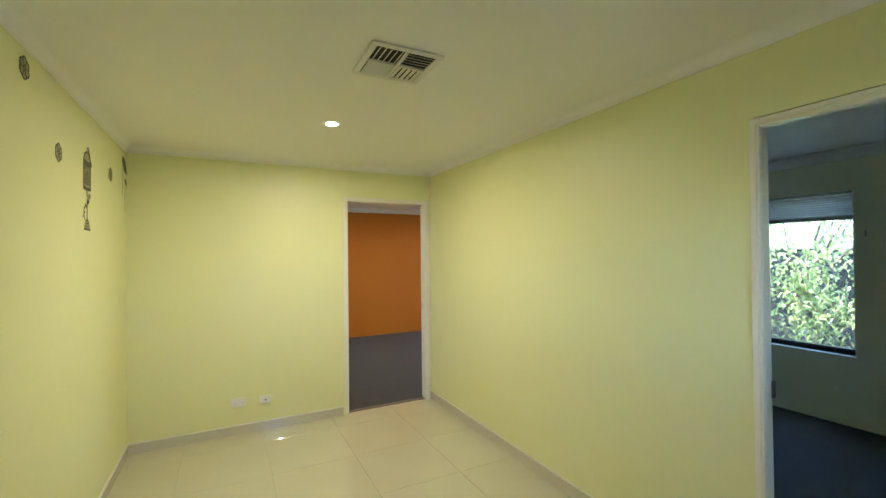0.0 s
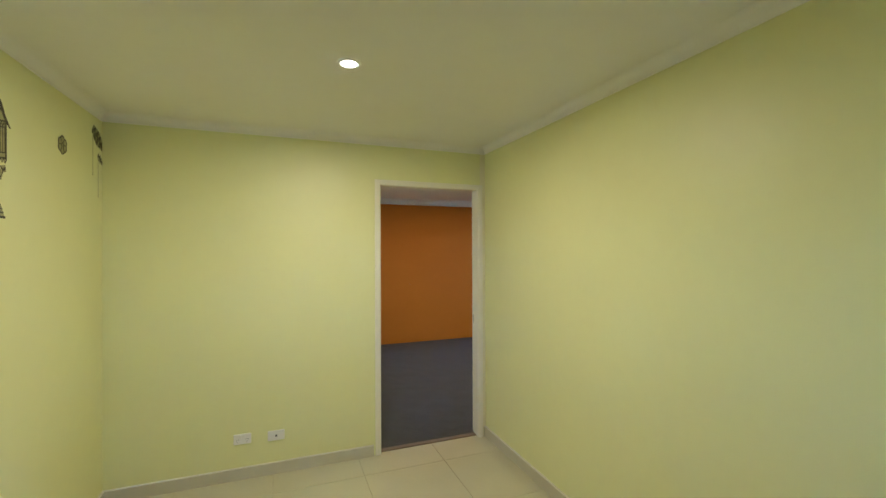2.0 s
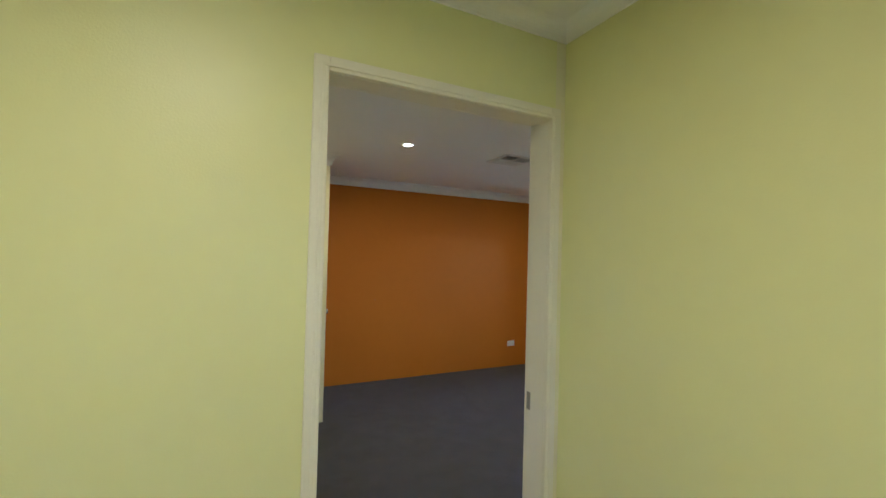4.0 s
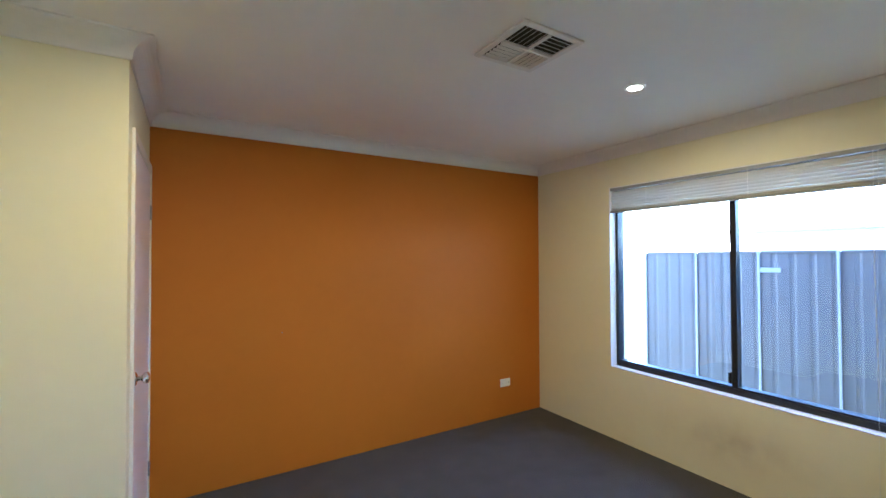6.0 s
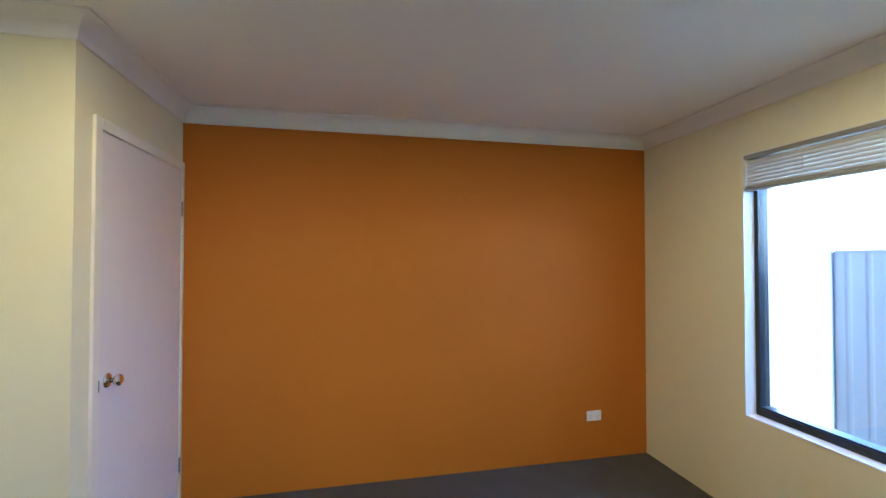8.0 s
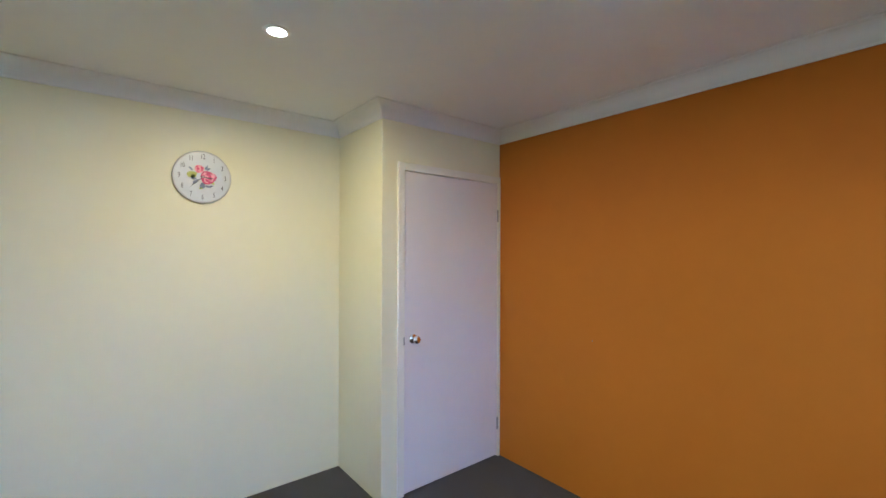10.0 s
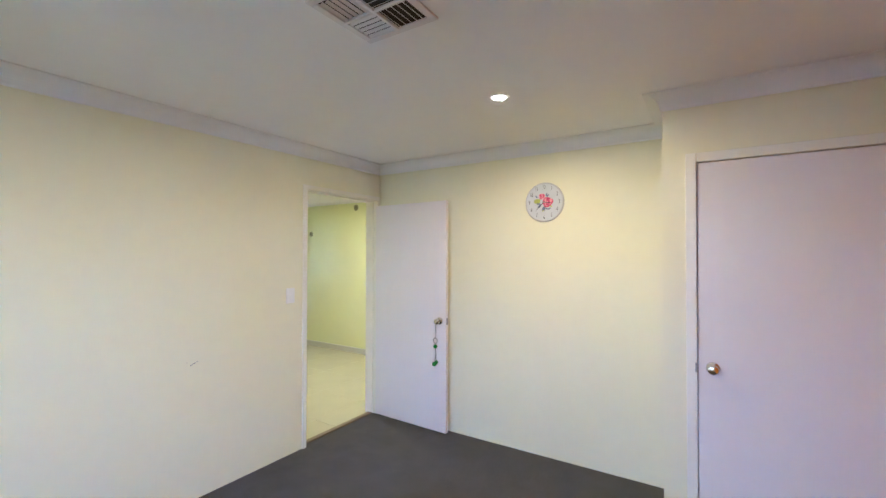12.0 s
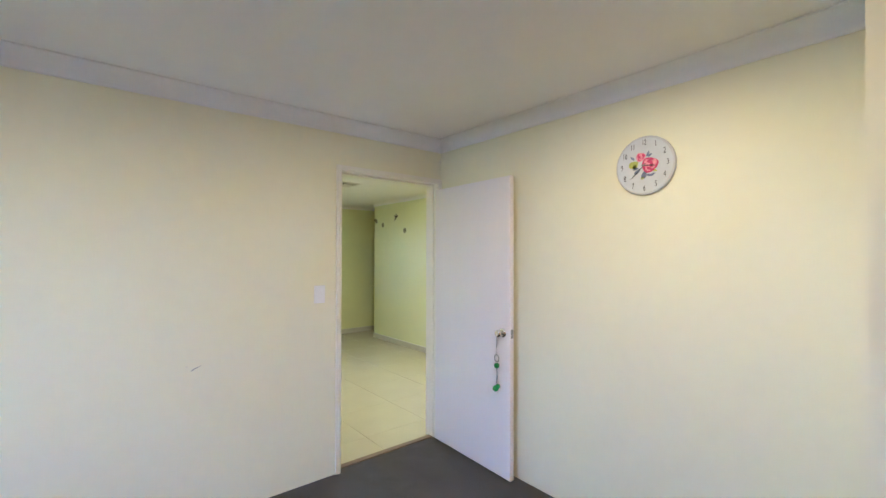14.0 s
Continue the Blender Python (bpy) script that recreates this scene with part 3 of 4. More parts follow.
# ---------------------------------------------------------------- ceiling fittings
def ceiling_vent(x, y, turned):
    v = thing("ceiling_vent", pose(x, y, CEIL, 0, 0, turned), "square white four-way louvred air vent in the ceiling", "vent", "ceiling vents")
    S, I = 0.168, 0.138
    bm = bmesh.new()
    for r in ((-S, S, -S, -I), (-S, S, I, S), (-S, -I, -I, I), (I, S, -I, I)):
        box(bm, *r, -0.012, -0.001, bevel=0.004)
    part("frame", bm, VENT_WHITE, v)
    # no duct is built: a near-black plate paints its shade between the slats
    part("backing", boxed(-I - 0.002, I + 0.002, -I - 0.002, I + 0.002, -0.004, -0.001), VENT_DARK, v, "dark plate painted as the shade inside the duct")
    part("cross_bar", boxed(-0.006, 0.006, -I, I, -0.016, -0.004, bevel=0.001), VENT_WHITE, v)
    part("cross_bar", boxed(-I, I, -0.0055, 0.0055, -0.0155, -0.004, bevel=0.001), VENT_WHITE, v)
    slat = None
    for qx, qy, turn in ((-1, -1, 270), (1, -1, 0), (1, 1, 90), (-1, 1, 180)):
        for i in range(5):
            if slat is None:
                bm = boxed(-0.062, 0.062, -0.0066, 0.0066, -0.0009, 0.0009, bevel=0.0004)
                slat = part("slat", bm, VENT_WHITE, v)
                s = slat
            else:
                s = new("slat", slat.data)
                s.parent = v
            off = (i - 2) * 0.0255
            s.matrix_local = Matrix.Translation((qx * 0.071, qy * 0.071, -0.0105)) @ pose(0, 0, 0, 0, 0, turn) @ pose(0, off, 0, 38, 0, 0)
    return v


ceiling_vent(2.018, 1.900, 90)
ceiling_vent(-0.346, -2.28, 180)


def downlight(x, y, watts, colour, beam=180):
    d = thing("downlight", pose(x, y, CEIL), "round recessed ceiling downlight, switched on", "downlight", "ceiling downlights")
    part("rim", lathe([(0.0335, -0.001), (0.0335, -0.004), (0.044, -0.006), (0.052, -0.004), (0.054, -0.0005), (0.040, -0.0005)], 36), PLASTIC, d, "white rim", smooth=True)
    part("lens", lathe([(0, -0.0035), (0.033, -0.0035), (0.033, -0.001), (0, -0.001)], 36), LENS, d, "glowing lens")
    lamp = bpy.data.lights.new("downlight_beam", "AREA")
    lamp.shape, lamp.size, lamp.energy, lamp.color, lamp.spread = "DISK", 0.056, watts, colour, radians(beam)
    o = new("downlight_beam", lamp)
    o.matrix_world = pose(x, y, CEIL - 0.008)
    o.parent = d
    o.matrix_parent_inverse = d.matrix_world.inverted()


downlight(1.004, 1.920, LAMP_BED, (1.0, 0.74, 0.36), 175)
downlight(2.820, 1.932, LAMP_BED, (1.0, 0.74, 0.36), 175)
downlight(-0.420, -1.248, LAMP_HALL, (1.0, 0.82, 0.56), 175)


# ---------------------------------------------------------------- wall plates
def wall_plate(name, m, w, h, kind, label, category):
    """Plate in the local xz plane, facing local -y."""
    p = thing(name, m, label, category)
    part("plate", boxed(-w / 2, w / 2, -0.009, 0, -h / 2, h / 2, bevel=0.003), PLASTIC, p)
    if kind == "switch":
        part("rocker", boxed(-0.008, 0.008, -0.014, -0.008, -0.013, 0.013, bevel=0.002), PLASTIC, p)
    elif kind == "double":
        for sx in (-1, 1):
            bm = bmesh.new()
            for px, pz, a in ((-0.007, 0.006, 25), (0.007, 0.006, -25), (0, -0.010, 0)):
                b2 = boxed(-0.0011, 0.0011, -0.0096, -0.0088, -0.004, 0.004)
                b2.transform(pose(sx * 0.030 + px, 0, pz - 0.008, 0, a, 0))
                tmp = bpy.data.meshes.new("slot")
                b2.to_mesh(tmp)
                b2.free()
                bm.from_mesh(tmp)
                bpy.data.meshes.remove(tmp)
            part("socket_slots", bm, NUMERAL, p)
            part("rocker", boxed(sx * 0.012 - 0.005, sx * 0.012 + 0.005, -0.013, -0.008, 0.012, 0.028, bevel=0.0015), PLASTIC, p)
    else:
        part("antenna_socket", lathe([(0, 0.0), (0.006, 0.0), (0.006, 0.012), (0.0035, 0.012), (0.0035, 0.004), (0, 0.004)], 16, "y"), NUMERAL, p).matrix_local = pose(0, -0.008, 0, 0, 0, 180)
    return p


wall_plate("light_switch", pose(1.002, WB, 1.245, 0, 0, 180), 0.076, 0.118, "switch", "white single light switch beside the doorway", "switch")
wall_plate("power_point", pose(3.376, BY1, 0.322), 0.118, 0.074, "double", "white double power point on the orange wall", "power point")
wall_plate("power_point", pose(-0.972, HF, 0.280), 0.112, 0.070, "double", "white double power point low on the yellow wall", "power point")
wall_plate("antenna_outlet", pose(-0.755, HF, 0.272), 0.112, 0.070, "tv", "white antenna wall outlet low on the yellow wall", "wall outlet")


# ---------------------------------------------------------------- clock
def text_mesh(s, size):
    c = bpy.data.curves.new("numeral", "FONT")
    c.body, c.size, c.extrude, c.align_x, c.align_y, c.resolution_u = s, size, 0.0006, "CENTER", "CENTER", 3
    o = bpy.data.objects.new("numeral", c)
    scene.collection.objects.link(o)
    bpy.context.view_layer.update()
    me = bpy.data.meshes.new_from_object(o.evaluated_get(bpy.context.evaluated_depsgraph_get()))
    bpy.data.objects.remove(o)
    bpy.data.curves.remove(c)
    return me


def wall_clock(m):
    """Round clock in the local xz plane, facing local -y."""
    c = thing("wall_clock", m, "round white wall clock printed with a pink rose", "clock")
    part("body", lathe([(0, 0.0), (0.150, 0.0), (0.154, 0.004), (0.154, 0.012), (0.151, 0.016), (0.147, 0.0175), (0, 0.0175)], 64, "y"), CLOCK_RIM, c, "pale lilac rim").matrix_local = pose(0, 0, 0, 0, 0, 180)
    part("face", lathe([(0, 0.0), (0.143, 0.0), (0.143, 0.0010), (0, 0.0010)], 64, "y"), CLOCK_FACE, c, "white printed face").matrix_local = pose(0, -0.0172, 0, 0, 0, 180)
    F = -0.0186
    for h in range(1, 13):
        a = radians(30 * h)
        me = text_mesh(str(h), 0.040)
        me.materials.append(NUMERAL)
        o = new("numeral", me)
        o.parent = c
        o.matrix_local = pose(0.119 * math.sin(a), F, 0.119 * math.cos(a), 90, 0, 0) @ Matrix.Diagonal((0.62, 1.06, 1, 1))
    bm = bmesh.new()
    for x, z, l, w, an, k in ((-0.055, 0.012, 0.055, 0.034, 0.3, 0), (-0.045, 0.004, 0.040, 0.022, 0.9, 0), (0.050, -0.030, 0.034, 0.014, -0.5, 0), (0.02, 0.058, 0.030, 0.012, 1.2, 1),
                             (0.030, 0.050, 0.026, 0.011, 0.6, 1), (-0.035, -0.028, 0.040, 0.018, 0.7, 1), (-0.045, -0.012, 0.030, 0.014, 0.1, 1), (0.0, -0.048, 0.046, 0.026, 1.2, 1),
                             (0.028, -0.054, 0.034, 0.012, -0.2, 1), (-0.062, 0.045, 0.028, 0.011, 2.4, 1), (0.046, -0.050, 0.022, 0.010, 0.3, 1), (-0.008, -0.066, 0.020, 0.012, 0.3, 0)):
        blob(bm, leaf_shape(x, z, l, w, an), 0.0006, k)
    o = part("printed_leaves", bm, [LEAF_LIME, LEAF_BLUE], c, "lime and blue printed leaves")
    o.matrix_local = pose(0, F + 0.0003, 0)
    bm = bmesh.new()
    for cx, cz, R, k0 in ((0.032, 0.0, 0.045, 0), (-0.016, 0.046, 0.027, 1)):
        blob(bm, leaf_shape(cx, cz, R * 1.9, R * 1.7, 0.2, 18), 0.0006, k0)
        lay = 0
        for ringr, cnt, size in ((0.72, 7, 0.62), (0.45, 5, 0.56), (0.18, 3, 0.44)):
            for i in range(cnt):
                an = 2 * math.pi * i / cnt + lay
                blob(bm, leaf_shape(cx + ringr * R * math.cos(an) * 0.7, cz + ringr * R * math.sin(an) * 0.62, R * size * 1.6, R * size, an + 1.57), 0.0008 + 0.0003 * lay + 0.00004 * i, (i + lay + k0) % 2)
            lay += 1
    o = part("printed_rose", bm, [ROSE, ROSE_PALE], c, "pink printed rose")
    o.matrix_local = pose(0, F, 0)
    for nm, an, l, w in (("hour_hand", 97, 0.060, 0.006), ("minute_hand", 226, 0.098, 0.004)):
        bm = bmesh.new()
        blob(bm, [(-w * 0.3, -0.012), (w * 0.3, -0.012), (w * 0.5, l * 0.7), (0, l), (-w * 0.5, l * 0.7)], 0.0012)
        o = part(nm, bm, NUMERAL, c, "thin black hand")
        o.matrix_local = pose(0, -0.0212 if nm == "hour_hand" else -0.0230, 0, 0, an, 0)
    part("hub", lathe([(0, 0), (0.005, 0), (0.005, 0.007), (0, 0.008)], 14, "y"), STEEL, c).matrix_local = pose(0, F, 0, 0, 0, 180)


wall_clock(pose(BX0, 1.819, 1.980, 0, 0, 90))


# ---------------------------------------------------------------- key fob on the door knob
kx, ky = 0.078, 0.880
ch = thing("hanging_charm", pose(kx, ky, 0.985), "green bead charm hanging from the door knob", "charm")
part("loop", tube([(-0.004 + 0.030 * math.cos(t), 0.030 * math.sin(t) * 0.0 + 0.030 * math.sin(t) * 0.95, -0.002 - 0.006 * math.cos(t)) for t in [i * math.pi / 10 for i in range(21)]], 0.0012, 6), CORD, ch)
part("cord", tube([(0, 0, -0.028), (0.001, 0.001, -0.08), (0, 0, -0.145)], 0.0024, 6), STEEL, ch)
part("ring", tube([(0.0, 0.020 * math.sin(t), -0.168 + 0.023 * math.cos(t)) for t in [i * math.pi / 12 for i in range(25)]], 0.0038, 8), STEEL, ch, "small silver ring")


def bead(x, y, z, r):
    o = part("bead", lathe([(0, -r), (r * 0.5, -r * 0.87), (r * 0.87, -r * 0.5), (r, 0), (r * 0.87, r * 0.5), (r * 0.5, r * 0.87), (0, r)], 18), GREEN_GLASS, ch, "shiny green bead", smooth=True)
    o.matrix_local = pose(x, y, z)


bead(0, 0, -0.217, 0.019)
part("cord", tube([(0, 0, -0.235), (0, 0.001, -0.30), (0, -0.004, -0.355)], 0.0036, 6), STEEL, ch)
part("cord", tube([(0, 0.004, -0.235), (0.001, 0.010, -0.30), (0, 0.012, -0.34)], 0.0014, 6), STEEL, ch)
bead(0.0, -0.010, -0.372, 0.021)
bead(0.004, 0.014, -0.352, 0.016)


# ---------------------------------------------------------------- wall stickers in the hall
def on_left_wall(y, z):
    return pose(HX0 + 0.0006, y, z, 0, 0, 90)


def flower_sticker(y, z, r):
    bm = bmesh.new()
    edge = []
    for k in range(48):
        an = 2 * math.pi * k / 48
        rr = r * (0.80 + 0.20 * abs(math.sin(3 * an)) ** 0.6)
        edge.append((rr * math.cos(an), rr * math.sin(an)))
    blob(bm, edge, 0.0006, 1)
    ribbon(bm, edge, r * 0.13, 0.0014, 0, True)
    for k in range(6):
        an = radians(60 * k)
        ribbon(bm, [(0.20 * r * math.cos(an), 0.20 * r * math.sin(an)), (0.80 * r * math.cos(an), 0.80 * r * math.sin(an))], r * 0.08, 0.0016, 0)
    ribbon(bm, [(0.22 * r * math.cos(2 * math.pi * k / 12), 0.22 * r * math.sin(2 * math.pi * k / 12)) for k in range(12)], r * 0.08, 0.0018, 0, True)
    ob = mesh_ob("flower_sticker", bm, [STICKER, STICKER_GREY])
    ob.matrix_world = on_left_wall(y, z)
    tagged(ob, "small dark outlined flower sticker on yellow wall", "wall sticker", "flower stickers")


flower_sticker(-1.873, 2.318, 0.045)
flower_sticker(-1.497, 2.064, 0.043)
flower_sticker(-0.508, 2.130, 0.046)
flower_sticker(-2.935, 1.915, 0.042)
flower_sticker(-3.629, 2.040, 0.038)


def cage_sticker(y, z):
    """Bird cage on a stand wound with a vine; local origin at the foot."""
    bm = bmesh.new()
    W = 0.066
    blob(bm, [(-W, 0.24), (W, 0.235), (W, 0.40), (0.045, 0.43), (0, 0.447), (-0.045, 0.435), (-W, 0.40)], 0.0006, 1)
    ribbon(bm, [(-W, 0.24), (-W, 0.39), (-0.05, 0.425), (0, 0.447), (0.05, 0.425), (W, 0.39), (W, 0.235)], 0.008, 0.0014)
    for zz, s in ((0.24, 0.007), (0.262, 0.005), (0.365, 0.005), (0.390, 0.006)):
        ribbon(bm, [(-W, zz + 0.004), (0, zz - 0.006), (W, zz + 0.002)], s, 0.0015)
    for i in range(-4, 5):
        ribbon(bm, [(i * 0.0145, 0.26), (i * 0.0145, 0.37)], 0.0025, 0.0012)
    for i in range(-3, 4):
        ribbon(bm, [(i * 0.02 - 0.01, 0.238), (i * 0.02, 0.222), (i * 0.02 + 0.01, 0.238)], 0.005, 0.0013)
        ribbon(bm, [(i * 0.018 - 0.007, 0.37), (i * 0.018, 0.388), (i * 0.018 + 0.007, 0.37)], 0.004, 0.0013)
    ribbon(bm, [(-0.02, 0.268), (-0.02, 0.315), (0, 0.33), (0.02, 0.315), (0.02, 0.268)], 0.005, 0.0016)
    ribbon(bm, [(0, 0.447), (0.006, 0.462), (0, 0.472), (-0.006, 0.462)], 0.004, 0.0014)
    # perched bird
    blob(bm, [(0.025, 0.475), (0.038, 0.462), (0.066, 0.41), (0.098, 0.372), (0.090, 0.370), (0.050, 0.405), (0.024, 0.455)], 0.0013, 0)
    # stand
    blob(bm, [(-0.025, 0.222), (0.025, 0.222), (0.012, 0.205), (0.004, 0.20), (-0.004, 0.20), (-0.012, 0.205)], 0.0012, 1)
    ribbon(bm, [(0, 0.205), (0, 0.055)], 0.009, 0.0014)
    blob(bm, [(-0.056, 0.0), (0.056, 0.0), (0.046, 0.022), (0.034, 0.046), (0.014, 0.06), (-0.014, 0.06), (-0.034, 0.046), (-0.046, 0.022)], 0.0010, 1)
    ribbon(bm, [(-0.058, 0.0), (0.06, 0.0)], 0.010, 0.0014)
    for zz, w in ((0.018, 0.048), (0.034, 0.040), (0.050, 0.030)):
        ribbon(bm, [(-w, zz), (w, zz)], 0.005, 0.0014)
    # vine
    vine = [(-0.045, 0.055), (-0.060, 0.09), (-0.055, 0.12), (-0.02, 0.135), (0.03, 0.155), (0.045, 0.185), (0.03, 0.205)]
    ribbon(bm, vine, 0.004, 0.0016)
    rng = random.Random(9)
    for i in range(24):
        k = rng.uniform(0, len(vine) - 1.01)
        a, b = vine[int(k)], vine[int(k) + 1]
        u = k - int(k)
        x0, z0 = a[0] + (b[0] - a[0]) * u, a[1] + (b[1] - a[1]) * u
        an = rng.uniform(0, 6.28)
        l = rng.uniform(0.018, 0.032)
        blob(bm, leaf_shape(x0 + 0.6 * l * math.cos(an), z0 + 0.6 * l * math.sin(an), l, l * 0.45, an), 0.0009 + 0.00003 * i, i % 2)
    ob = mesh_ob("birdcage_sticker", bm, [STICKER, STICKER_GREY])
    ob.matrix_world = on_left_wall(y, z)
    tagged(ob, "dark birdcage on a vine-wrapped stand, wall sticker", "wall sticker")


cage_sticker(-1.045, 1.722)


def plant_sticker(y, z, stem, spray, label):
    bm = bmesh.new()
    ribbon(bm, [(0, 0), (0.001, stem)], 0.0035, 0.0012, 1)
    ribbon(bm, [(0, 0), (0, 0.010)], 0.006, 0.0014, 1)
    n = max(4, int(spray / 0.016))
    line = [(spray * i / n, stem + spray * (0.30 - 0.62 * i / n)) for i in range(n + 1)]
    ribbon(bm, line, 0.006, 0.0014)
    for i, (x, zz) in enumerate(line):
        l = spray * (0.18 + 0.16 * math.sin(math.pi * min(1, (i + 0.6) / n)))
        for s in (-1, 1):
            an = -0.55 + s * 1.25
            blob(bm, leaf_shape(x + 0.6 * l * math.cos(an), zz + 0.6 * l * math.sin(an), l, l * 0.42, an), 0.0008 + 0.00002 * i, (i + (s > 0)) % 2)
            ribbon(bm, leaf_shape(x + 0.6 * l * math.cos(an), zz + 0.6 * l * math.sin(an), l, l * 0.45, an), 0.0025, 0.0011, 0, True)
    ob = mesh_ob("plant_sticker", bm, [STICKER, STICKER_GREY])
    ob.matrix_world = on_left_wall(y, z)
    tagged(ob, label, "wall sticker", "plant stickers")


plant_sticker(-0.140, 2.037, 0.24, 0.135, "tall dark flowering stem sticker near the corner")
plant_sticker(-0.063, 1.915, 0.235, 0.068, "short dark flowering stem sticker near the corner")
plant_sticker(-3.920, 1.93, 0.20, 0.10, "dark flowering stem sticker at the wall end")

bm = bmesh.new()
for an in (0.5, 1.5, 2.6, 3.9):
    blob(bm, leaf_shape(0.035 * math.cos(an), 0.035 * math.sin(an), 0.07, 0.028, an), 0.001 + an * 0.0001, 0)
ob = mesh_ob("bird_sticker", bm, STICKER)
ob.matrix_world = on_left_wall(-3.198, 2.150)
tagged(ob, "small dark flying bird sticker on yellow wall", "wall sticker")


# ---------------------------------------------------------------- marks on the walls
bm = bmesh.new()
ribbon(bm, [(-0.026, -0.010), (-0.008, 0.001), (0.006, 0.006)], 0.004, 0.0006)
ribbon(bm, [(0.004, 0.004), (0.024, 0.014)], 0.0025, 0.0006)
ribbon(bm, [(-0.045, 0.014), (-0.052, 0.018)], 0.002, 0.0006)
ob = mesh_ob("scuff_mark", bm, SCUFF)
ob.matrix_world = pose(1.722, WB + 0.0006, 0.868, 0, 0, 180)
tagged(ob, "short dark scuff on the cream wall", "scuff mark")
bm = bmesh.new()
blob(bm, leaf_shape(0, 0, 0.010, 0.008, 0.3), 0.0008)
ob = mesh_ob("wall_nick", bm, DARK_GAP)
ob.matrix_world = pose(1.333, BY1 - 0.0006, 0.998)
tagged(ob, "tiny dark nick in the orange paint", "scuff mark")


# ---------------------------------------------------------------- outdoors
GZ = -0.25
bm = bmesh.new()
bmesh.ops.create_grid(bm, x_segments=40, y_segments=40, size=300)
for v in bm.verts:
    v.co.z = GZ
tagged(mesh_ob("ground", bm, GRASS), "green lawn beside the house", "ground", kind="structure")

FX = 6.0
fence = thing("fence", pose(FX, 0, GZ), "slate grey corrugated steel fence with pale posts", "fence")
FT = 1.588 - GZ
pitch = 0.648
y = 4.00
sheet_mesh, post_mesh, rail_mesh = None, None, None
for i in range(19):
    ya = y - 0.06 - pitch * i
    if sheet_mesh is None:
        bm = bmesh.new()
        prof = []
        steps = 4
        for s in range(steps):
            u0 = -pitch * s / steps
            w = pitch / steps
            prof += [(0, u0), (0, u0 - w * 0.62), (0.005, u0 - w * 0.74), (0.005, u0 - w * 0.88)]
        prof.append((0, -pitch))
        lo = [bm.verts.new((a, b, 0.03)) for a, b in prof]
        hi = [bm.verts.new((a, b, FT - 0.02)) for a, b in prof]
        lo2 = [bm.verts.new((a + 0.004, b, 0.03)) for a, b in prof]
        hi2 = [bm.verts.new((a + 0.004, b, FT - 0.02)) for a, b in prof]
        for k in range(len(prof) - 1):
            bm.faces.new((lo[k], lo[k + 1], hi[k + 1], hi[k]))
            bm.faces.new((lo2[k + 1], lo2[k], hi2[k], hi2[k + 1]))
            bm.faces.new((hi[k], hi[k + 1], hi2[k + 1], hi2[k]))
        sh = part("sheet", bm, FENCE, fence)
        sheet_mesh = sh.data
        po = part("post", boxed(-0.022, -0.004, -0.011, 0.011, 0, FT, bevel=0.003), FENCE_POST, fence, "pale steel post")
        post_mesh = po.data
        ra = part("rail", boxed(-0.012, 0.034, -pitch + 0.023, -0.023, FT - 0.03, FT, bevel=0.003), FENCE, fence)
        rail_mesh = ra.data
    else:
        sh, po, ra = new("sheet", sheet_mesh), new("post", post_mesh), new("rail", rail_mesh)
        for o in (sh, po, ra):
            o.parent = fence
    for o in (sh, po, ra):
        o.matrix_local = pose(0, ya, 0)
part("bracket", boxed(-0.030, -0.022, 2.633 - 0.19, 2.633 + 0.01, 1.36 - GZ, 1.41 - GZ, bevel=0.003), FENCE_POST, fence, "pale bracket on a post")

house = thing("neighbour_house", pose(19.0, 3.0, GZ), "pale rendered house behind the fence", "house")
part("wall", boxed(0, 6, -9, 5, 0, 2.7), RENDER_WALL, house)
bm = bmesh.new()
vs = [bm.verts.new(p) for p in ((-0.6, -9.6, 2.7), (6.6, -9.6, 2.7), (6.6, 5.6, 2.7), (-0.6, 5.6, 2.7), (3, -6.5, 4.4), (3, 2.5, 4.4))]
for f in ((0, 1, 2, 3), (0, 3, 5, 4), (1, 4, 5, 2), (0, 4, 1), (3, 2, 5)):
    bm.faces.new([vs[i] for i in f])
part("roof", bm, ROOF, house, "grey hipped roof")
part("gutter", boxed(-0.72, -0.60, -9.6, 5.6, 2.62, 2.74, bevel=0.01), FENCE_POST, house, "pale eave gutter")


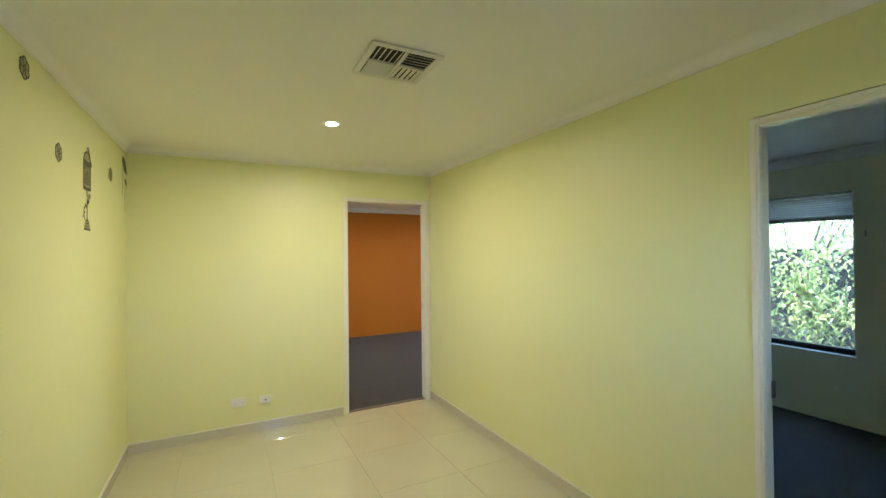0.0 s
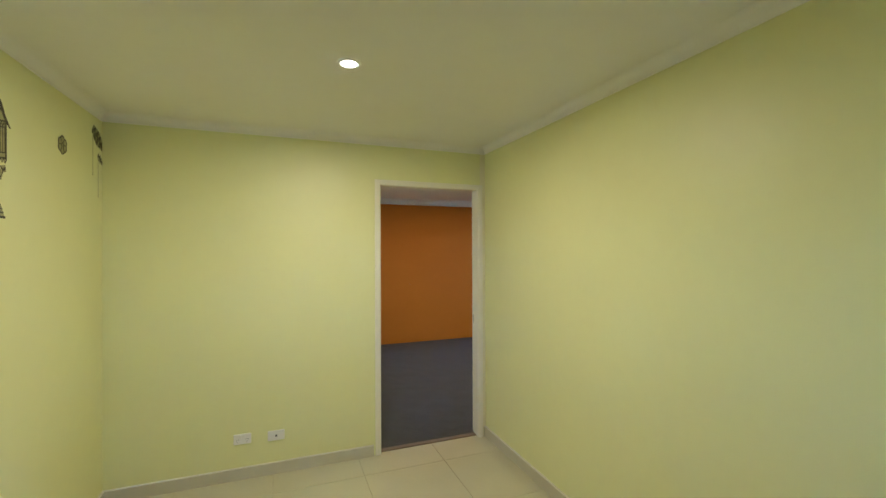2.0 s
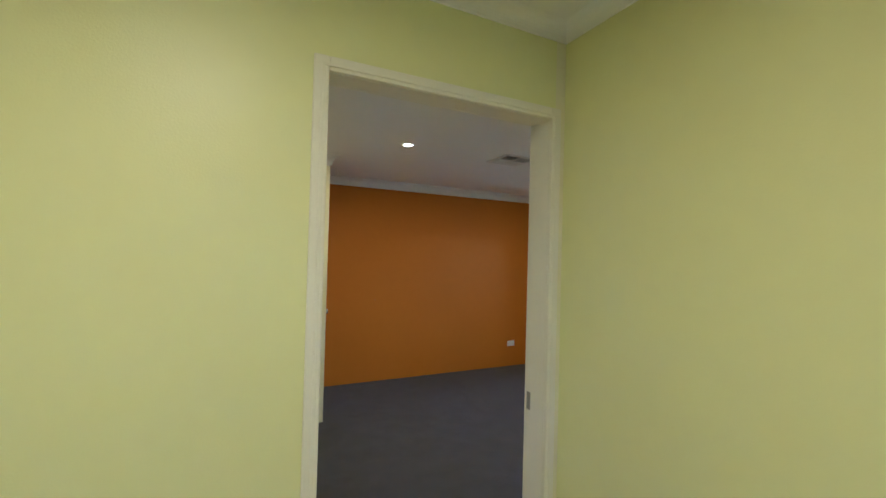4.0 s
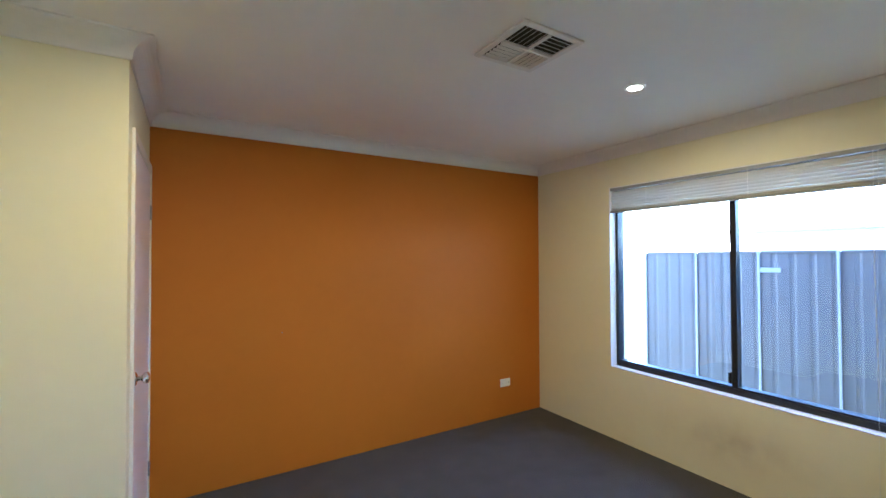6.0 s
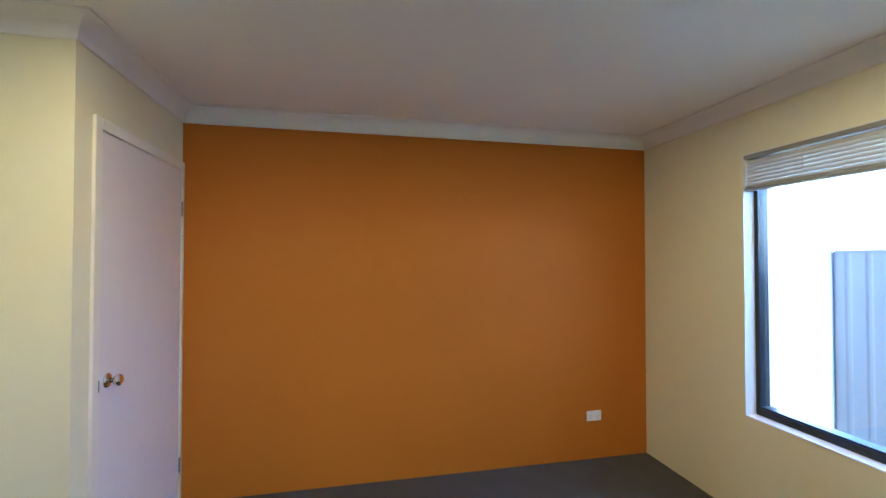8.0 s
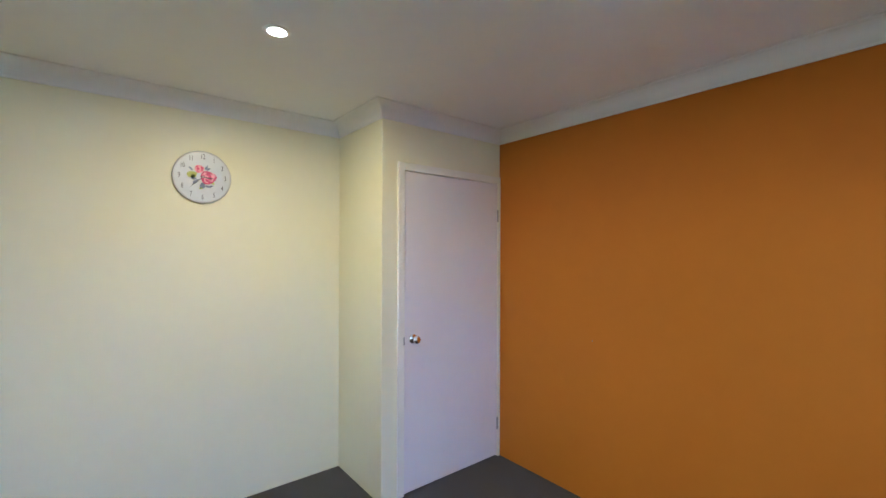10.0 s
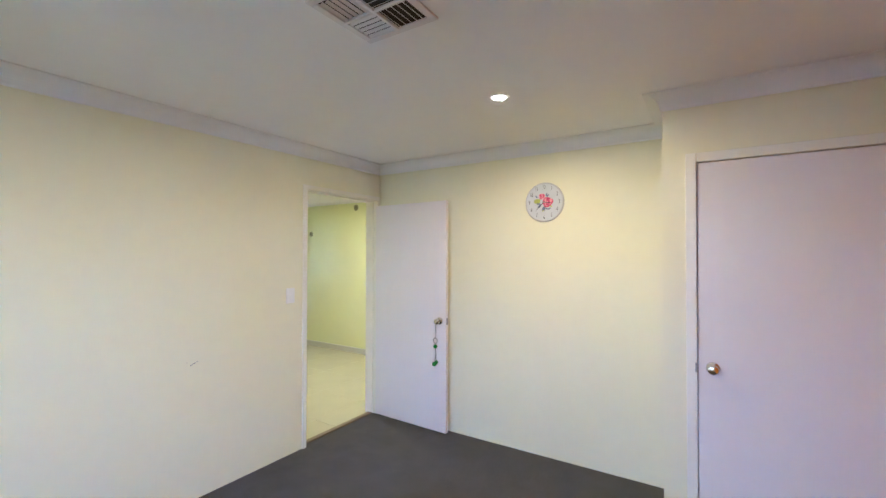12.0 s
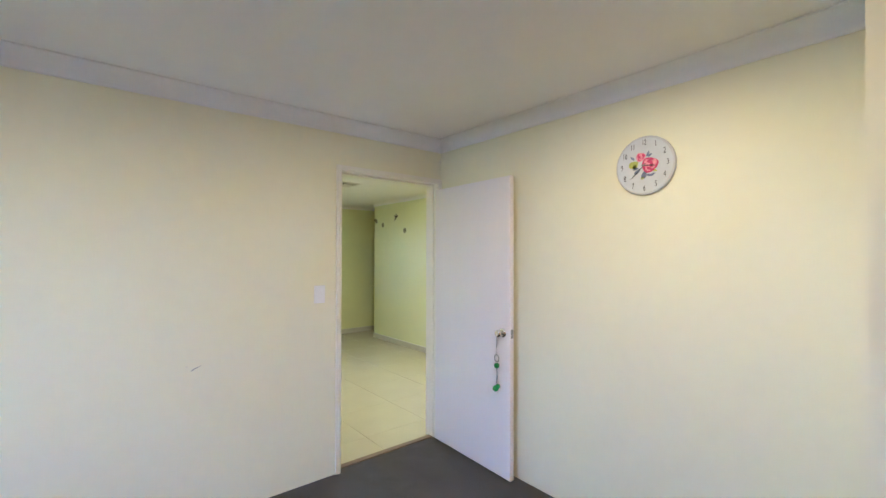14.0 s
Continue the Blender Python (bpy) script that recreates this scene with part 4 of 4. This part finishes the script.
def shrub(x, y, h, spread, n, seed, label):
    rng = random.Random(seed)
    t = thing("garden_tree", pose(x, y, GZ), label, "tree")
    limbs = []
    bm = bmesh.new()
    trunk = [(0, 0, -0.05), (0.03, 0.02, h * 0.2), (-0.02, 0.05, h * 0.42), (0.03, 0.0, h * 0.62)]
    for pts, r in [(trunk, [0.05, 0.042, 0.034, 0.022])]:
        b2 = tube(pts, r, 9)
        me = bpy.data.meshes.new("t")
        b2.to_mesh(me)
        b2.free()
        bm.from_mesh(me)
        bpy.data.meshes.remove(me)
    for i in range(15):
        z0 = h * rng.uniform(0.12, 0.6)
        an = rng.uniform(0, 6.28)
        L = spread * rng.uniform(0.5, 1.0)
        pts = [(0, 0, z0), (L * 0.35 * math.cos(an), L * 0.35 * math.sin(an), z0 + h * 0.10), (L * 0.7 * math.cos(an + 0.2), L * 0.7 * math.sin(an + 0.2), z0 + h * 0.22), (L * math.cos(an + 0.3), L * math.sin(an + 0.3), z0 + h * rng.uniform(0.2, 0.4))]
        limbs.append(pts)
        b2 = tube(pts, [0.018, 0.014, 0.009, 0.004], 6)
        me = bpy.data.meshes.new("t")
        b2.to_mesh(me)
        b2.free()
        bm.from_mesh(me)
        bpy.data.meshes.remove(me)
    part("trunk", bm, BARK, t, "thin grey-brown stems")
    verts, faces = [], []
    for i in range(n):
        pts = limbs[rng.randrange(len(limbs))]
        k = rng.uniform(0.6, 2.99)
        a, b = Vector(pts[int(k)]), Vector(pts[int(k) + 1])
        p = a.lerp(b, k - int(k)) + Vector((rng.gauss(0, 0.13), rng.gauss(0, 0.13), rng.gauss(0, 0.13)))
        l, w = rng.uniform(0.05, 0.10), rng.uniform(0.018, 0.034)
        q = Euler((rng.uniform(-0.9, 0.9), rng.uniform(-0.2, 1.2), rng.uniform(0, 6.28))).to_quaternion()
        s = len(verts)
        for u, v, d in ((0, 0, 0), (0.3, 0.5, 0.012), (0.3, -0.5, 0.012), (0.7, 0.4, 0.0), (0.7, -0.4, 0.0), (1, 0, -0.02), (0.5, 0, -0.006)):
            verts.append(p + q @ Vector((u * l, v * w, d)))
        faces += [(s, s + 1, s + 6), (s, s + 6, s + 2), (s + 1, s + 3, s + 6), (s + 6, s + 4, s + 2), (s + 3, s + 5, s + 6), (s + 6, s + 5, s + 4)]
    me = bpy.data.meshes.new("crown")
    me.from_pydata(verts, [], faces)
    me.materials.append(LEAF)
    o = new("crown", me)
    o.parent = t
    o["label"] = "loose crown of long green leaves"


nt = LEAF.node_tree
trans = nt.nodes.new("ShaderNodeBsdfTranslucent")
trans.inputs["Color"].default_value = (0.40, 0.48, 0.22, 1)
both = nt.nodes.new("ShaderNodeMixShader")
both.inputs[0].default_value = 0.4
nt.links.new(nt.nodes["Principled BSDF"].outputs[0], both.inputs[1])
nt.links.new(trans.outputs[0], both.inputs[2])
nt.links.new(both.outputs[0], nt.nodes["Material Output"].inputs["Surface"])
geo = nt.nodes.new("ShaderNodeNewGeometry")
hsv = nt.nodes.new("ShaderNodeHueSaturation")
mr = nt.nodes.new("ShaderNodeMapRange")
mr.inputs["To Min"].default_value, mr.inputs["To Max"].default_value = 0.6, 1.7
nt.links.new(geo.outputs["Random Per Island"], mr.inputs["Value"])
nt.links.new(mr.outputs[0], hsv.inputs["Value"])
src = nt.nodes["Principled BSDF"].inputs["Base Color"].links[0].from_socket
nt.links.new(src, hsv.inputs["Color"])
nt.links.new(hsv.outputs[0], nt.nodes["Principled BSDF"].inputs["Base Color"])

shrub(5.4, -1.6, 3.1, 0.9, 2300, 1, "leafy green tree close outside the second window")
shrub(5.5, -0.5, 3.2, 0.95, 2300, 2, "leafy green tree close outside the second window")
shrub(5.4, -2.8, 3.0, 0.85, 1900, 4, "leafy green tree close outside the second window")
shrub(8.2, 0.2, 4.2, 1.5, 2600, 7, "pale green tree behind the steel fence")


# ---------------------------------------------------------------- hall floor tiles, piece by piece
XS = [-3.7] + [-0.775 + 0.6 * k for k in range(-4, 3)] + [HX1]
YS = [HY0] + [-0.865 + 0.6 * k for k in range(-6, 2)] + [0.036]
shared = {}
g = 0.0015
for xa, xb in zip(XS, XS[1:]):
    for ya, yb in zip(YS, YS[1:]):
        if yb - ya < 0.02 or xb - xa < 0.02:
            continue
        if xb <= HX0 and ya > -3.96:
            continue
        lo = HX0 if (xa < HX0 < xb and ya > -3.98) else xa
        key = (round(xb - lo, 3), round(yb - ya, 3))
        if key not in shared:
            me = bpy.data.meshes.new("tile")
            w, d, c = key[0] / 2 - g, key[1] / 2 - g, 0.0012
            vv = [(-w, -d, -0.02), (w, -d, -0.02), (w, d, -0.02), (-w, d, -0.02), (-w, -d, -c), (w, -d, -c), (w, d, -c), (-w, d, -c),
                  (-w + c, -d + c, 0), (w - c, -d + c, 0), (w - c, d - c, 0), (-w + c, d - c, 0)]
            ff = [(8, 9, 10, 11)] + [(k, (k + 1) % 4, 4 + (k + 1) % 4, 4 + k) for k in range(4)] + [(4 + k, 4 + (k + 1) % 4, 8 + (k + 1) % 4, 8 + k) for k in range(4)]
            me.from_pydata(vv, [], ff)
            me.materials.append(TILE)
            shared[key] = me
        o = new("tile", shared[key])
        o.parent = hall_floor
        o.location = ((lo + xb) / 2, (ya + yb) / 2, 0)
